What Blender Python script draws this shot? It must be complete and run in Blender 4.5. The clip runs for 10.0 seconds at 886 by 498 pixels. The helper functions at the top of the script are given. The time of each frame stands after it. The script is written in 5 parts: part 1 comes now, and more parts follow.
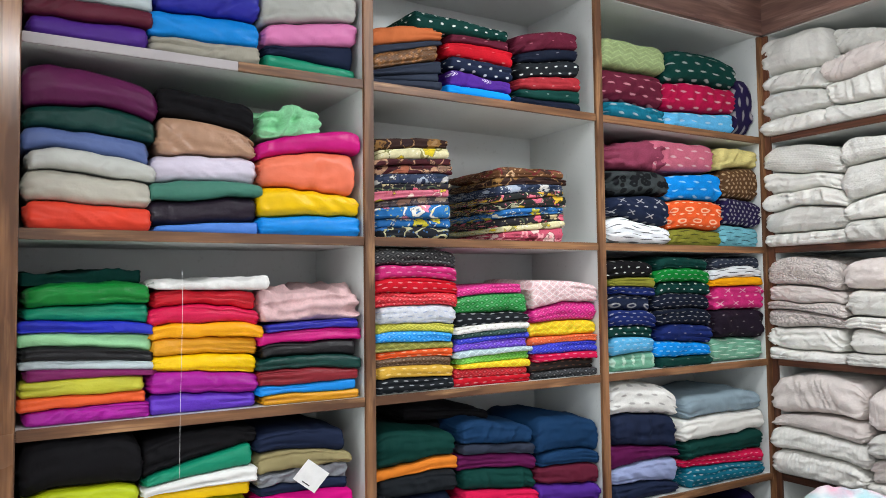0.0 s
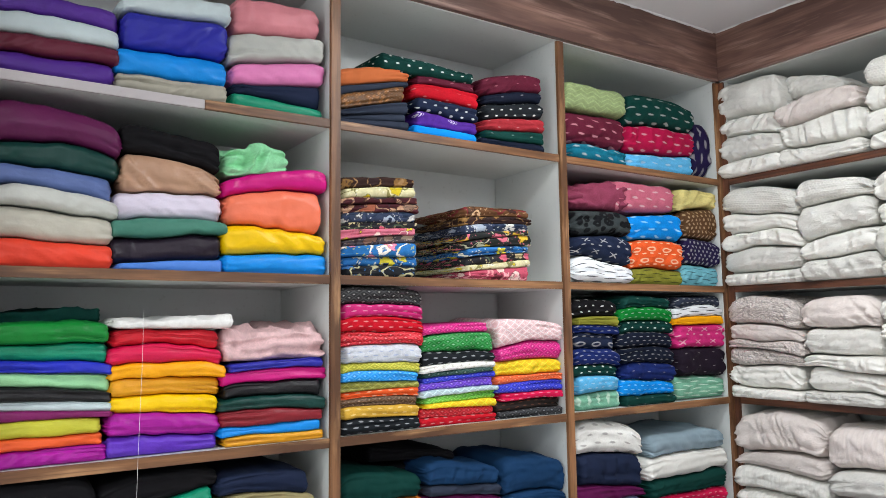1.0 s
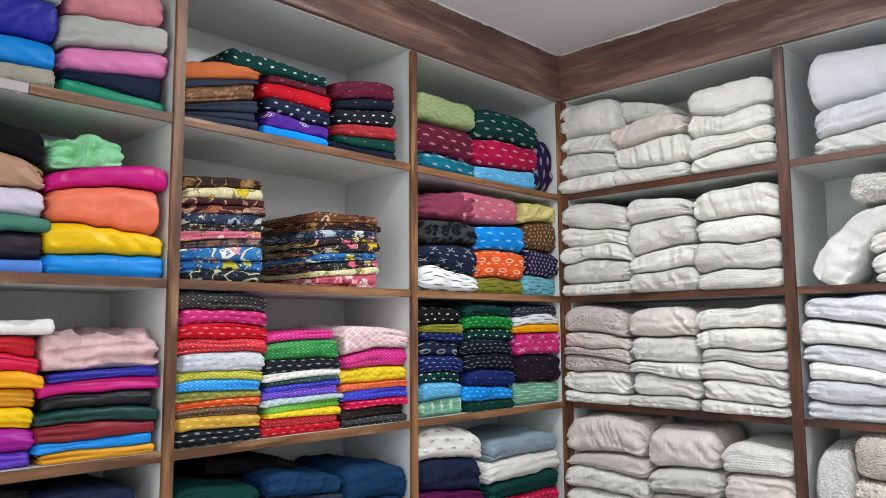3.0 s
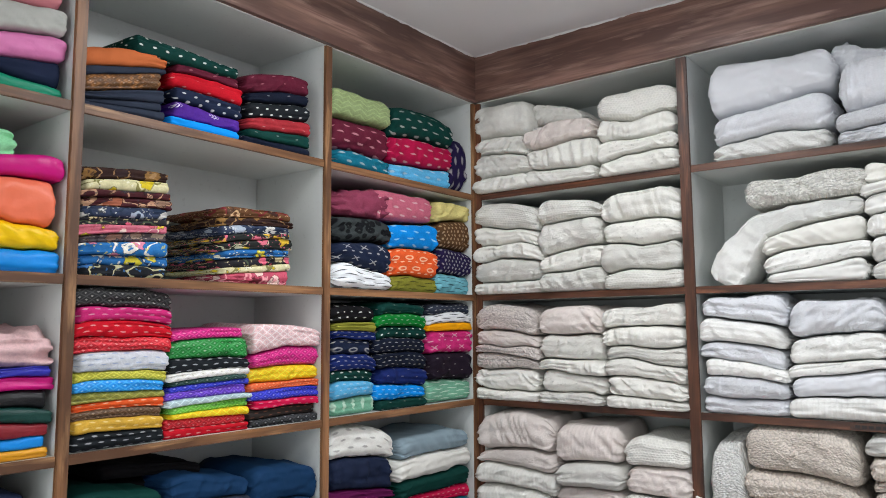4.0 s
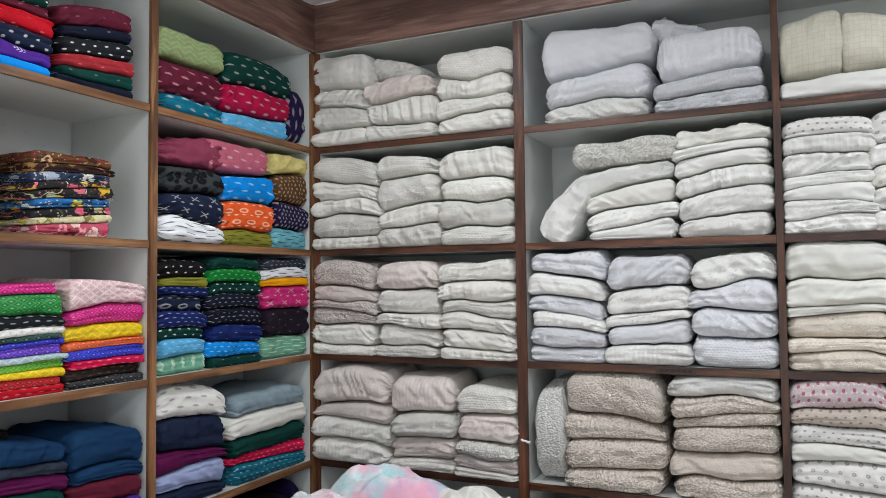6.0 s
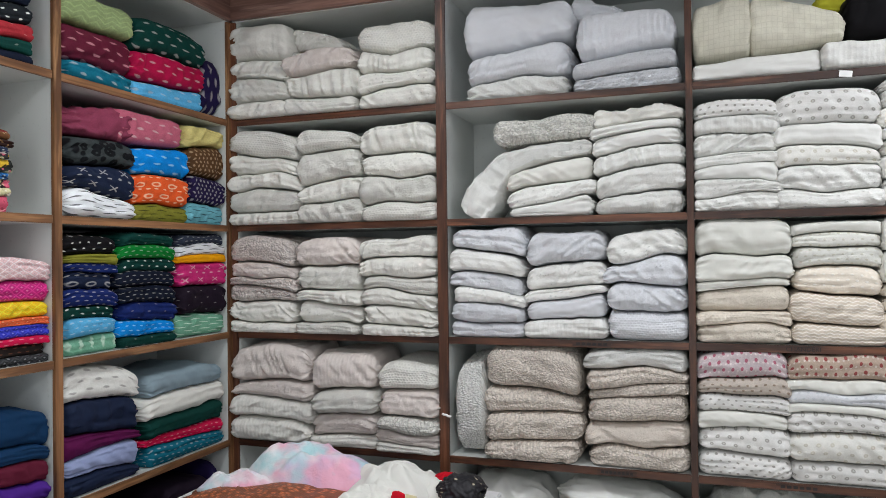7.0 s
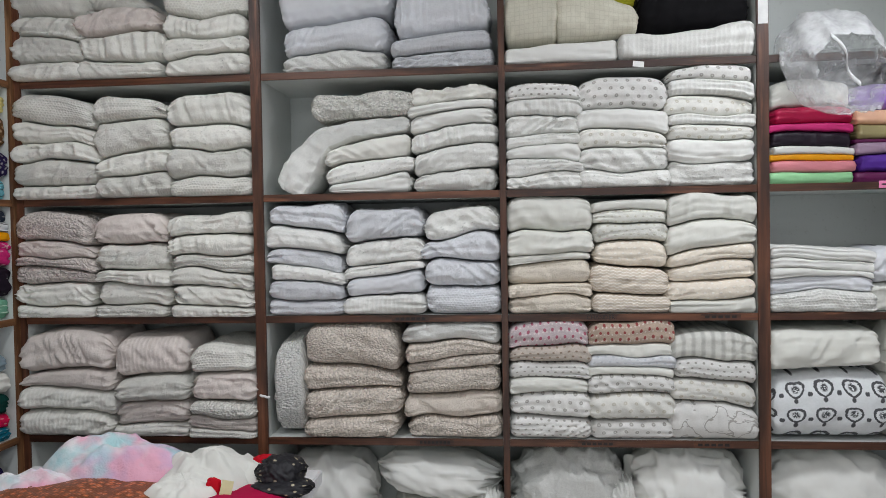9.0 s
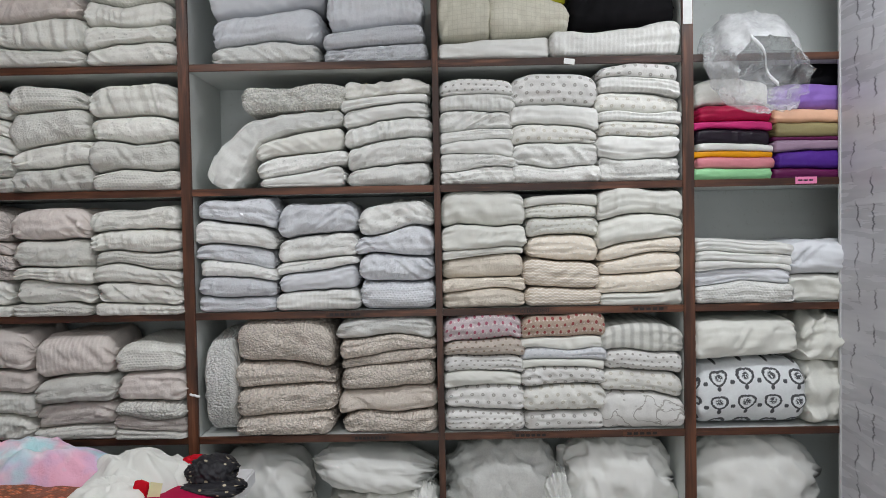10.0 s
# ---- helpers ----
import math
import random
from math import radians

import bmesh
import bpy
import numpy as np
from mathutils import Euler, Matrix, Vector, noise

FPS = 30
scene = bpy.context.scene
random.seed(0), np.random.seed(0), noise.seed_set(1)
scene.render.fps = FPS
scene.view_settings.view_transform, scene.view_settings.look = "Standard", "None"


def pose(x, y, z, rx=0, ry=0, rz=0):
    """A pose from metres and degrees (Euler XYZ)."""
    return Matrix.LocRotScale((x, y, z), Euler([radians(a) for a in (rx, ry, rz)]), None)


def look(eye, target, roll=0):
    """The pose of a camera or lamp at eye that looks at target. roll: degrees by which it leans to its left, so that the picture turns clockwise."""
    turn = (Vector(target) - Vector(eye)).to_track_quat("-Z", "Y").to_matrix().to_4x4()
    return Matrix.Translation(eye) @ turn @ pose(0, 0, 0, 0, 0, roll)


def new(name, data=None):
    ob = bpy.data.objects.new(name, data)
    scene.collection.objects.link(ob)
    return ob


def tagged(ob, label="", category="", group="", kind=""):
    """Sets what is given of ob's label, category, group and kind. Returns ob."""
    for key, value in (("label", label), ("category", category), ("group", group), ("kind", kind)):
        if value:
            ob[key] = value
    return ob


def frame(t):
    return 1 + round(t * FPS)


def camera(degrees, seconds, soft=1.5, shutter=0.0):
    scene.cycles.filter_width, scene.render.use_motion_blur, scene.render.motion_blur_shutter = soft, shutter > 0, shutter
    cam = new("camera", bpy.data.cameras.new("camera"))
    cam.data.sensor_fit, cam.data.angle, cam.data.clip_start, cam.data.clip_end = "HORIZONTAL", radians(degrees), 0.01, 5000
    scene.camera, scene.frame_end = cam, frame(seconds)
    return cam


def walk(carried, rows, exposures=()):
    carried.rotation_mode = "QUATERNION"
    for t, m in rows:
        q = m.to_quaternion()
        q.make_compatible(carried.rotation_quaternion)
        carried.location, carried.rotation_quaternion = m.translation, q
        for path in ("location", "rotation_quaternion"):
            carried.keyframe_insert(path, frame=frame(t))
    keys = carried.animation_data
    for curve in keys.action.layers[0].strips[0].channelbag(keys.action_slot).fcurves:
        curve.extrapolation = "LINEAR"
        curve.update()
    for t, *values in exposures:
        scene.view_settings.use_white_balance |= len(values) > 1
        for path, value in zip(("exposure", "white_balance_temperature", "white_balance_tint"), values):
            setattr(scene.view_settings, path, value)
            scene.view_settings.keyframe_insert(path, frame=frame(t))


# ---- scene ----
cam = camera(61.7, 10.0, soft=0.6)
PATH = [
    (0, (1.382, -1.956, 1.508), (-0.329, -0.925, 1.608), -0.7),
    (0.5, (1.386, -1.957, 1.507), (-0.311, -0.909, 1.662), -0.7),
    (1, (1.384, -1.959, 1.504), (-0.269, -0.853, 1.711), -0.8),
    (1.5, (1.384, -1.96, 1.505), (-0.22, -0.786, 1.735), -0.8),
    (2, (1.378, -1.961, 1.511), (-0.152, -0.693, 1.738), -0.6),
    (3.5, (1.374, -1.96, 1.51), (0.062, -0.465, 1.722), -0.4),
    (4, (1.377, -1.958, 1.509), (0.161, -0.385, 1.719), -0.4),
    (4.5, (1.372, -1.961, 1.508), (0.268, -0.305, 1.708), -0.4),
    (5, (1.369, -1.964, 1.509), (0.365, -0.242, 1.679), -0.5),
    (5.5, (1.373, -1.962, 1.505), (0.445, -0.195, 1.636), -0.5),
    (7, (1.371, -1.956, 1.506), (0.716, -0.067, 1.528), -0.7),
    (7.4, (1.369, -1.956, 1.507), (0.814, -0.035, 1.52), -0.65),
    (7.5, (1.369, -1.959, 1.503), (0.844, -0.03, 1.518), -0.7),
    (7.9, (1.365, -1.959, 1.512), (0.949, -0.003, 1.512), -0.85),
    (8, (1.366, -1.957, 1.503), (0.972, 0.004, 1.506), -0.85),
    (8.5, (1.37, -1.953, 1.503), (1.083, 0.027, 1.485), -0.9),
    (9, (1.367, -1.95, 1.503), (1.186, 0.041, 1.458), -0.95),
    (9.5, (1.372, -1.951, 1.503), (1.28, 0.046, 1.445), -1.05),
    (10, (1.373, -1.95, 1.503), (1.362, 0.049, 1.441), -1.08),
]
walk(cam, [(t, look(eye, target, roll)) for t, eye, target, roll in PATH],
     exposures=[(0, 0.24), (1, 0.25), (2, 0.22), (3.5, 0.07), (5, -0.08), (6, -0.23), (7.5, -0.36), (9, -0.53), (10, -0.54)])

# ---- light ----
world = bpy.data.worlds.new("world")
scene.world = world
world.use_nodes = True
world.node_tree.nodes["Background"].inputs[0].default_value = (0.8, 0.9, 1.0, 1)
world.node_tree.nodes["Background"].inputs[1].default_value = 0.05
# first lamp known by its reflection; the rest are added, unseen, to brighten shelves
LAMPS = [(1.72, -1.92), (0.65, -0.8), (2.18, -0.64), (0.65, -3.1), (1.75, -3.1)]
LAMP_WATTS = 9.8
for lx, ly in LAMPS:
    lamp = bpy.data.lights.new("unseen_lamp", "AREA")
    lamp.shape, lamp.size = "DISK", 0.26
    lamp.energy, lamp.color = LAMP_WATTS, (0.935, 0.965, 1.0)
    new("unseen_lamp", lamp).matrix_world = pose(lx, ly, 2.368)

# added fill lamp behind the camera, standing in for a guessed shop front
fill = bpy.data.lights.new("front_fill", "AREA")
fill.shape, fill.size, fill.size_y, fill.energy, fill.color = "RECTANGLE", 1.8, 1.9, 23, (0.92, 0.97, 1.0)
new("front_fill", fill).matrix_world = pose(1.2, -4.58, 1.15, 90, 0, 0)

# ---- plan ----
ROWS = [2.252, 1.928, 1.602, 1.275, 0.945, 0.62]     # heights of the shelf boards
DEPTH, THICK = 0.272, 0.018
CEIL = 2.40
ROOM_X, ROOM_Y = 2.405, -4.6


# ---- node helpers ----
class Nodes:
    def __init__(self, name):
        self.m = bpy.data.materials.new(name)
        self.m.use_nodes = True
        self.t = self.m.node_tree
        self.bsdf = self.t.nodes["Principled BSDF"]

    def put(self, socket, value):
        if isinstance(value, bpy.types.NodeSocket):
            self.t.links.new(value, socket)
        else:
            socket.default_value = value

    def node(self, kind, ins=(), out=0, **props):
        n = self.t.nodes.new(kind)
        for k, v in props.items():
            setattr(n, k, v)
        for k, v in dict(ins).items():
            self.put(n.inputs[k], v)
        return n.outputs[out]

    def f(self, op, a, b=0.0, c=0.0):
        n = self.t.nodes.new("ShaderNodeMath")
        n.operation = op
        for i, v in enumerate((a, b, c)):
            self.put(n.inputs[i], v)
        return n.outputs[0]

    def mix(self, fac, a, b, blend="MIX"):
        n = self.t.nodes.new("ShaderNodeMix")
        n.data_type, n.blend_type = "RGBA", blend
        self.put(n.inputs[0], fac)
        self.put(n.inputs[6], a)
        self.put(n.inputs[7], b)
        return n.outputs[2]

    def step(self, x, lo, hi, a=0.0, b=1.0):
        return self.node("ShaderNodeMapRange", {0: x, 1: lo, 2: hi, 3: a, 4: b})

    def noise(self, vec, scale, detail=3.0, rough=0.55, out=0):
        return self.node("ShaderNodeTexNoise", {"Vector": vec, "Scale": scale, "Detail": detail, "Roughness": rough}, out)

    def xyz(self, x, y, z=0.0):
        return self.node("ShaderNodeCombineXYZ", {0: x, 1: y, 2: z})

    def split(self, v):
        n = self.t.nodes.new("ShaderNodeSeparateXYZ")
        self.put(n.inputs[0], v)
        return n.outputs[0], n.outputs[1], n.outputs[2]

    def bump(self, height, strength, dist, normal=None):
        ins = {"Height": height, "Strength": strength, "Distance": dist}
        if normal is not None:
            ins["Normal"] = normal
        return self.node("ShaderNodeBump", ins)

    def done(self, colour, rough, normal=None, **more):
        self.put(self.bsdf.inputs["Base Color"], colour)
        self.put(self.bsdf.inputs["Roughness"], rough)
        if normal is not None:
            self.put(self.bsdf.inputs["Normal"], normal)
        for k, v in more.items():
            self.put(self.bsdf.inputs[k.replace("_", " ")], v)
        return self.m


def rgb(code, k=1.0):
    c = [int(code[i:i + 2], 16) / 255 for i in (0, 2, 4)]
    return (*[min(0.9, k * (v / 12.92 if v < 0.04 else ((v + 0.055) / 1.055) ** 2.4)) for v in c], 1)


def wood(name, dark, mid, light, axis, rough=0.42):
    """Wood-print laminate with its grain along the given axis."""
    g = Nodes(name)
    p = g.node("ShaderNodeTexCoord", out=3)
    x, y, z = g.split(p)
    rnd = g.f("MULTIPLY", g.node("ShaderNodeObjectInfo", out=5), 9.0)
    k = [20.0, 20.0, 20.0]
    k[axis] = 2.2
    v = g.xyz(g.f("MULTIPLY_ADD", x, k[0], rnd), g.f("MULTIPLY", y, k[1]), g.f("MULTIPLY_ADD", z, k[2], rnd))
    broad = g.noise(v, 1.0, 4.0, 0.6)
    k2 = [160.0, 160.0, 160.0]
    k2[axis] = 5.0
    fine = g.noise(g.xyz(g.f("MULTIPLY", x, k2[0]), g.f("MULTIPLY", y, k2[1]), g.f("MULTIPLY", z, k2[2])), 1.0, 3.0)
    a = g.mix(g.step(broad, 0.40, 0.62), dark, mid)
    a = g.mix(g.step(g.noise(v, 2.3, 5.0), 0.55, 0.75), a, light)
    a = g.mix(g.step(fine, 0.45, 0.7, 0.0, 0.65), a, dark)
    stain = g.noise(p, 5.0, 2.0)
    return g.done(a, g.step(stain, 0.3, 0.7, rough - 0.06, rough + 0.1), g.bump(fine, 0.12, 0.0006))


WOOD_TAN = [wood("tan_wood_%s" % n, rgb("553722"), rgb("986b46"), rgb("b58a60"), i) for i, n in enumerate("xyz")]
WOOD_RED = [wood("red_brown_wood_%s" % n, rgb("372016"), rgb("6a412c"), rgb("87573e"), i) for i, n in enumerate("xyz")]
WOOD_FASCIA = wood("fascia_wood", rgb("61463e"), rgb("967467"), rgb("b09184"), 0, 0.34)


def laminate(name, code, rough=0.38):
    g = Nodes(name)
    p = g.node("ShaderNodeTexCoord", out=3)
    big = g.noise(p, 3.0, 4.0)
    fine = g.noise(p, 90.0, 3.0)
    c = g.mix(g.step(big, 0.35, 0.7), rgb(code), rgb(code, 0.9))
    c = g.mix(g.step(fine, 0.62, 0.75, 0.0, 0.2), c, rgb("8d8a80"))
    return g.done(c, g.step(big, 0.3, 0.7, rough, rough + 0.15), g.bump(fine, 0.04, 0.0005))


LAMINATE = laminate("pale_laminate", "d2d6d3")
WORN_EDGE = laminate("worn_pale_edge", "b3adae")


def paint(name, code, rough=0.8):
    g = Nodes(name)
    p = g.node("ShaderNodeTexCoord", out=3)
    n = g.noise(p, 140.0, 4.0)
    c = g.mix(g.step(g.noise(p, 1.7, 4.0), 0.35, 0.7), rgb(code), rgb(code, 0.93))
    return g.done(c, rough, g.bump(n, 0.12, 0.001))


CEILING_PAINT = paint("ceiling_paint", "e6e5e6")
WALL_PAINT = paint("wall_paint", "dedcd6")


def marble():
    """Grey marble-print panel with jagged upright veins; the print repeats up the wall."""
    g = Nodes("grey_marble_print")
    p = g.node("ShaderNodeTexCoord", out=3)
    x, y, z = g.split(p)
    zz = g.f("FRACT", g.f("DIVIDE", z, 0.513))
    vein = 0.0
    for k, (at, sway) in enumerate(((-0.075, 0.16), (-0.15, 0.12), (-0.36, 0.2), (-0.55, 0.15), (-0.8, 0.2), (-1.1, 0.2))):
        wander = g.f("SUBTRACT", g.noise(g.xyz(3.0 * k, 1.0, g.f("MULTIPLY", zz, 3.0)), 1.0, 2.0), 0.5)
        jag = g.f("SUBTRACT", g.noise(g.xyz(3.0 * k, 5.0, g.f("MULTIPLY", zz, 22.0)), 1.0, 4.0, 0.7), 0.5)
        line = g.f("ABSOLUTE", g.f("SUBTRACT", y, g.f("MULTIPLY_ADD", wander, sway, g.f("MULTIPLY_ADD", jag, 0.05, at))))
        gate = g.step(g.noise(g.xyz(g.f("MULTIPLY", y, 9.0), 7.0 * k, g.f("MULTIPLY", zz, 8.0)), 1.0, 3.0), 0.46, 0.54)
        vein = g.f("MAXIMUM", vein, g.f("MULTIPLY", g.step(line, 0.0015, 0.0055, 1.0, 0.0), gate))
    haze = g.noise(g.xyz(0.0, g.f("MULTIPLY", y, 1.2), g.f("MULTIPLY", zz, 6.0)), 1.8, 4.0)
    c = g.mix(g.step(haze, 0.3, 0.7), rgb("b2b1b7"), rgb("cccbd0"))
    c = g.mix(g.f("MULTIPLY", vein, 0.8), c, rgb("45434a"))
    return g.done(c, g.step(haze, 0.3, 0.7, 0.22, 0.34), g.bump(haze, 0.03, 0.001))


MARBLE = marble()


def floor_tile():
    g = Nodes("floor_tiles")
    p = g.node("ShaderNodeTexCoord", out=3)
    n = g.noise(p, 4.0, 5.0)
    c = g.mix(g.step(n, 0.35, 0.7), rgb("d6d1c8"), rgb("c6c0b6"))
    return g.done(c, g.step(n, 0.3, 0.7, 0.2, 0.35))


def simple(name, code, rough, metal=0.0):
    g = Nodes(name)
    p = g.node("ShaderNodeTexCoord", out=3)
    n = g.noise(p, 40.0, 4.0)
    return g.done(g.mix(g.step(n, 0.35, 0.7), rgb(code), rgb(code, 0.88)), g.step(n, 0.3, 0.7, rough, rough + 0.12), g.bump(n, 0.05, 0.0006), Metallic=metal)


# ---- fabrics ----
COLOURS = {
    "purple": "522a8e", "wine": "621f33", "ice": "c9d8da", "stone": "aeaa9b", "azure": "0c8ee6", "royal": "2c2ea4", "jade": "0c8a68",
    "navy": "25304c", "rosepink": "dd7fb4", "silver": "c0c2bb", "salmon": "df8c95", "vermilion": "e6452f", "bone": "c4c0b1", "steel": "5c70a4",
    "bottle": "10463f", "plum": "5e174a", "cornflower": "5187dc", "aubergine": "2a1f2e", "seagreen": "45806e", "lavenderwhite": "d8d0e0",
    "tan": "ba9276", "black": "1b1a1d", "yellow": "f8c800", "coral": "f57d5c", "magenta": "cc0d7c", "mint": "94dba6", "orchid": "ac1a9c",
    "orange": "f0602c", "lime": "c2bf3a", "berry": "7c1a5c", "palegreen": "9cd8a0", "blue": "2430bc", "green": "0a8030", "violet": "6336bb",
    "mustard": "dd9a1e", "amber": "f5a70e", "crimson": "d3174c", "red": "cb1729", "white": "dcdcd8", "palepink": "e8c2c2", "chartreuse": "b3c21a",
    "greycheck": "8d9096", "khaki": "958a62", "slate": "394152", "bronze": "96622c", "rust": "c56c3e", "charcoal": "24292e", "gold": "d9ab42",
    "brown": "5b4028", "olive": "8b8a34", "whiteblue": "d3d7de", "pink": "cf2f78", "leaf": "6fbf44", "iceblue": "b4ccd2", "cream": "d8d7d0",
    "charcoalbrown": "3b3330", "amberorange": "e3822c", "denim": "16375a", "teal": "146b82", "sage": "8f9f70", "sky": "5fb4e2", "indigo": "2b2050",
    "whiteblack": "dde0e2", "dustypink": "c4677c", "skyteal": "74b7c4", "paleyellow": "ddcf86", "mintgreen": "7ab598", "periwinkle": "9aa6cc",
    "whitespot": "d8d8d2", "greyblue": "8fa3ad", "ivory": "d2c9c3", "bluewhite": "d3d5d9", "oat": "dbd1c6", "ecru": "e0d7c9", "offwhite": "d8d8d1",
    "creamcheck": "d0cdbd", "whitegrey": "dad9d6", "whitegold": "dddcd6", "ecrubrown": "d3c8bd", "pinkred": "d6c8cb", "peachred": "ccb7a6",
    "greystripe": "d0d0ca", "raspberry": "b21446", "lavender": "9a76cc", "mauve": "a48aa0", "inknavy": "182034", "deepblue": "1a2a66", "darkred": "84202a",  "ash": "454c4d", "dullred": "a83038", "dustywine": "8f4058", "peach": "f2c0a0",
}
COLOUR_WORDS = {
    "whiteblue": "white and blue", "whiteblack": "white and black", "whitespot": "white and grey", "whitegrey": "white and grey",
    "whitegold": "white and gold", "rosepink": "rose pink", "seagreen": "sea green", "lavenderwhite": "lavender white", "palepink": "pale pink",
    "palegreen": "pale green", "greycheck": "grey checked", "iceblue": "ice blue", "charcoalbrown": "charcoal and brown", "amberorange": "amber orange",
    "dustypink": "dusty pink", "skyteal": "pale teal", "paleyellow": "pale yellow", "mintgreen": "mint green", "greyblue": "grey blue",
    "bluewhite": "bluish white", "offwhite": "off-white", "creamcheck": "cream", "ecrubrown": "beige and brown", "pinkred": "red-spotted pink",
    "peachred": "peach and red", "greystripe": "white and grey", "bottle": "bottle green", "inknavy": "ink navy", "deepblue": "deep blue", "darkred": "dark red", "ash": "ash grey", "dullred": "dull red", "dustywine": "shade-darkened pink", "steel": "steel blue", "bone": "bone white", "ice": "ice white",
}
ACCENTS = {
    "whiteblue": "8fa3c8", "whiteblack": "26262c", "whitespot": "8f8d88", "whitegrey": "95928a", "whitegold": "ada184", "charcoalbrown": "8a5a44",
    "ecrubrown": "8f7a66", "pinkred": "b3506a", "peachred": "9b2f38", "greystripe": "94948f", "creamcheck": "a9a48e", "ecru": "f1ece4",
    "olive": "3d3c18", "skyteal": "2e5058", "mintgreen": "d2ead8", "paleyellow": "b59c52", "gold": "f0dc9a", "azure": "a9d9f2", "yellow": "c49a08",
    "palepink": "a8606e", "white": "efefec", "offwhite": "c2bda8", "bluewhite": "bcc2cc", "orange": "f6cfae", "wine": "c98a94", "sage": "a9bf80",
    "cream": "8f8a70", "lime": "e3e070", "leaf": "bfe39a", "iceblue": "8aa6b0", "brown": "b59a7c", "black": "b9b6b0", "charcoal": "b9bcc0",
}
FLORALS = {  # ground, then the colours of the print
    "blackcream": ("23262b", "ddd6b8", "3c6ea8", "b9b48c"), "blueyellow": ("2f72b4", "d8c83c", "e8e6d6", "243a5c"),
    "bluepink": ("2f78bc", "e08aa4", "d6cc4c", "f0ece0"), "greybrown": ("5b5358", "8d6b5c", "b9a894", "3a3438"),
    "pinkyellow": ("d8788c", "d9c838", "c85a6c", "f0dcd0"), "blackpink": ("2b2a30", "d8647c", "c8b890", "4c5a44"),
    "bluegrey": ("3b4660", "a9b4c4", "d8d6d0", "28354c"), "maroonbrown": ("4e242a", "a8644c", "3c3a40", "c49a7c"),
    "creamyellow": ("e4dcae", "d8c02c", "f0ecdc", "8a8450"), "brownmaroon": ("3c2824", "8f6a3c", "3a2a2c", "a8845c"),
    "pinkmaroon": ("c8566c", "e8c8c0", "6b2832", "e8a0a4"), "blackyellow": ("2c2f2e", "e0b83c", "e07488", "c8c8a8"),
    "tanbrown": ("6e4a30", "3b2420", "d8b48c", "7c2f34"),
}
KIND_WORDS = {
    "silk": "silk cloth", "satin": "satin cloth", "rawsilk": "raw silk cloth", "cotton": "cotton cloth", "plain": "plain cotton cloth",
    "crumple": "loosely crumpled cloth", "dash": "ikat cloth with woven dashes", "ikat": "ikat cloth with large motifs",
    "bigdash": "ikat cloth with bold dashes", "speck": "cotton cloth with small white specks",
    "faint": "cotton cloth with sparse faint specks", "arrow": "cotton cloth with white arrow motifs", "leafdash": "ikat cloth with upright leaf dashes",
    "zig": "ikat cloth with faint zigzags", "leopard": "ikat cloth with black blotches", "cross": "ikat cloth with crossed motifs", "drop": "ikat cloth with small drops", "block": "cloth with small woven blocks", "net": "brocade cloth with a diamond net", "floral": "floral printed cotton cloth", "brocade": "ornate brocade cloth", "sequin": "cloth with small sequins",
    "gather": "softly gathered cloth", "crinkle": "crinkled cloth", "waffle": "waffle-textured cloth", "fluff": "fluffy embroidered cloth",
    "rib": "ribbed cloth", "dots": "cloth with small woven dots", "motif": "cloth with scattered printed motifs", "check": "cloth with a thin check",
    "stripe": "cloth with broad stripes", "chevron": "cloth with woven zigzags", "vine": "cloth with embroidered vines", "buta": "cloth with printed heart motifs",
}
GAIN = 0.97
PALE = ("white", "ivory", "cream", "bluewhite", "oat", "ecru", "offwhite", "whitegrey", "whitegold", "whiteblack", "whitespot", "creamcheck", "greystripe")
FABRICS = {}


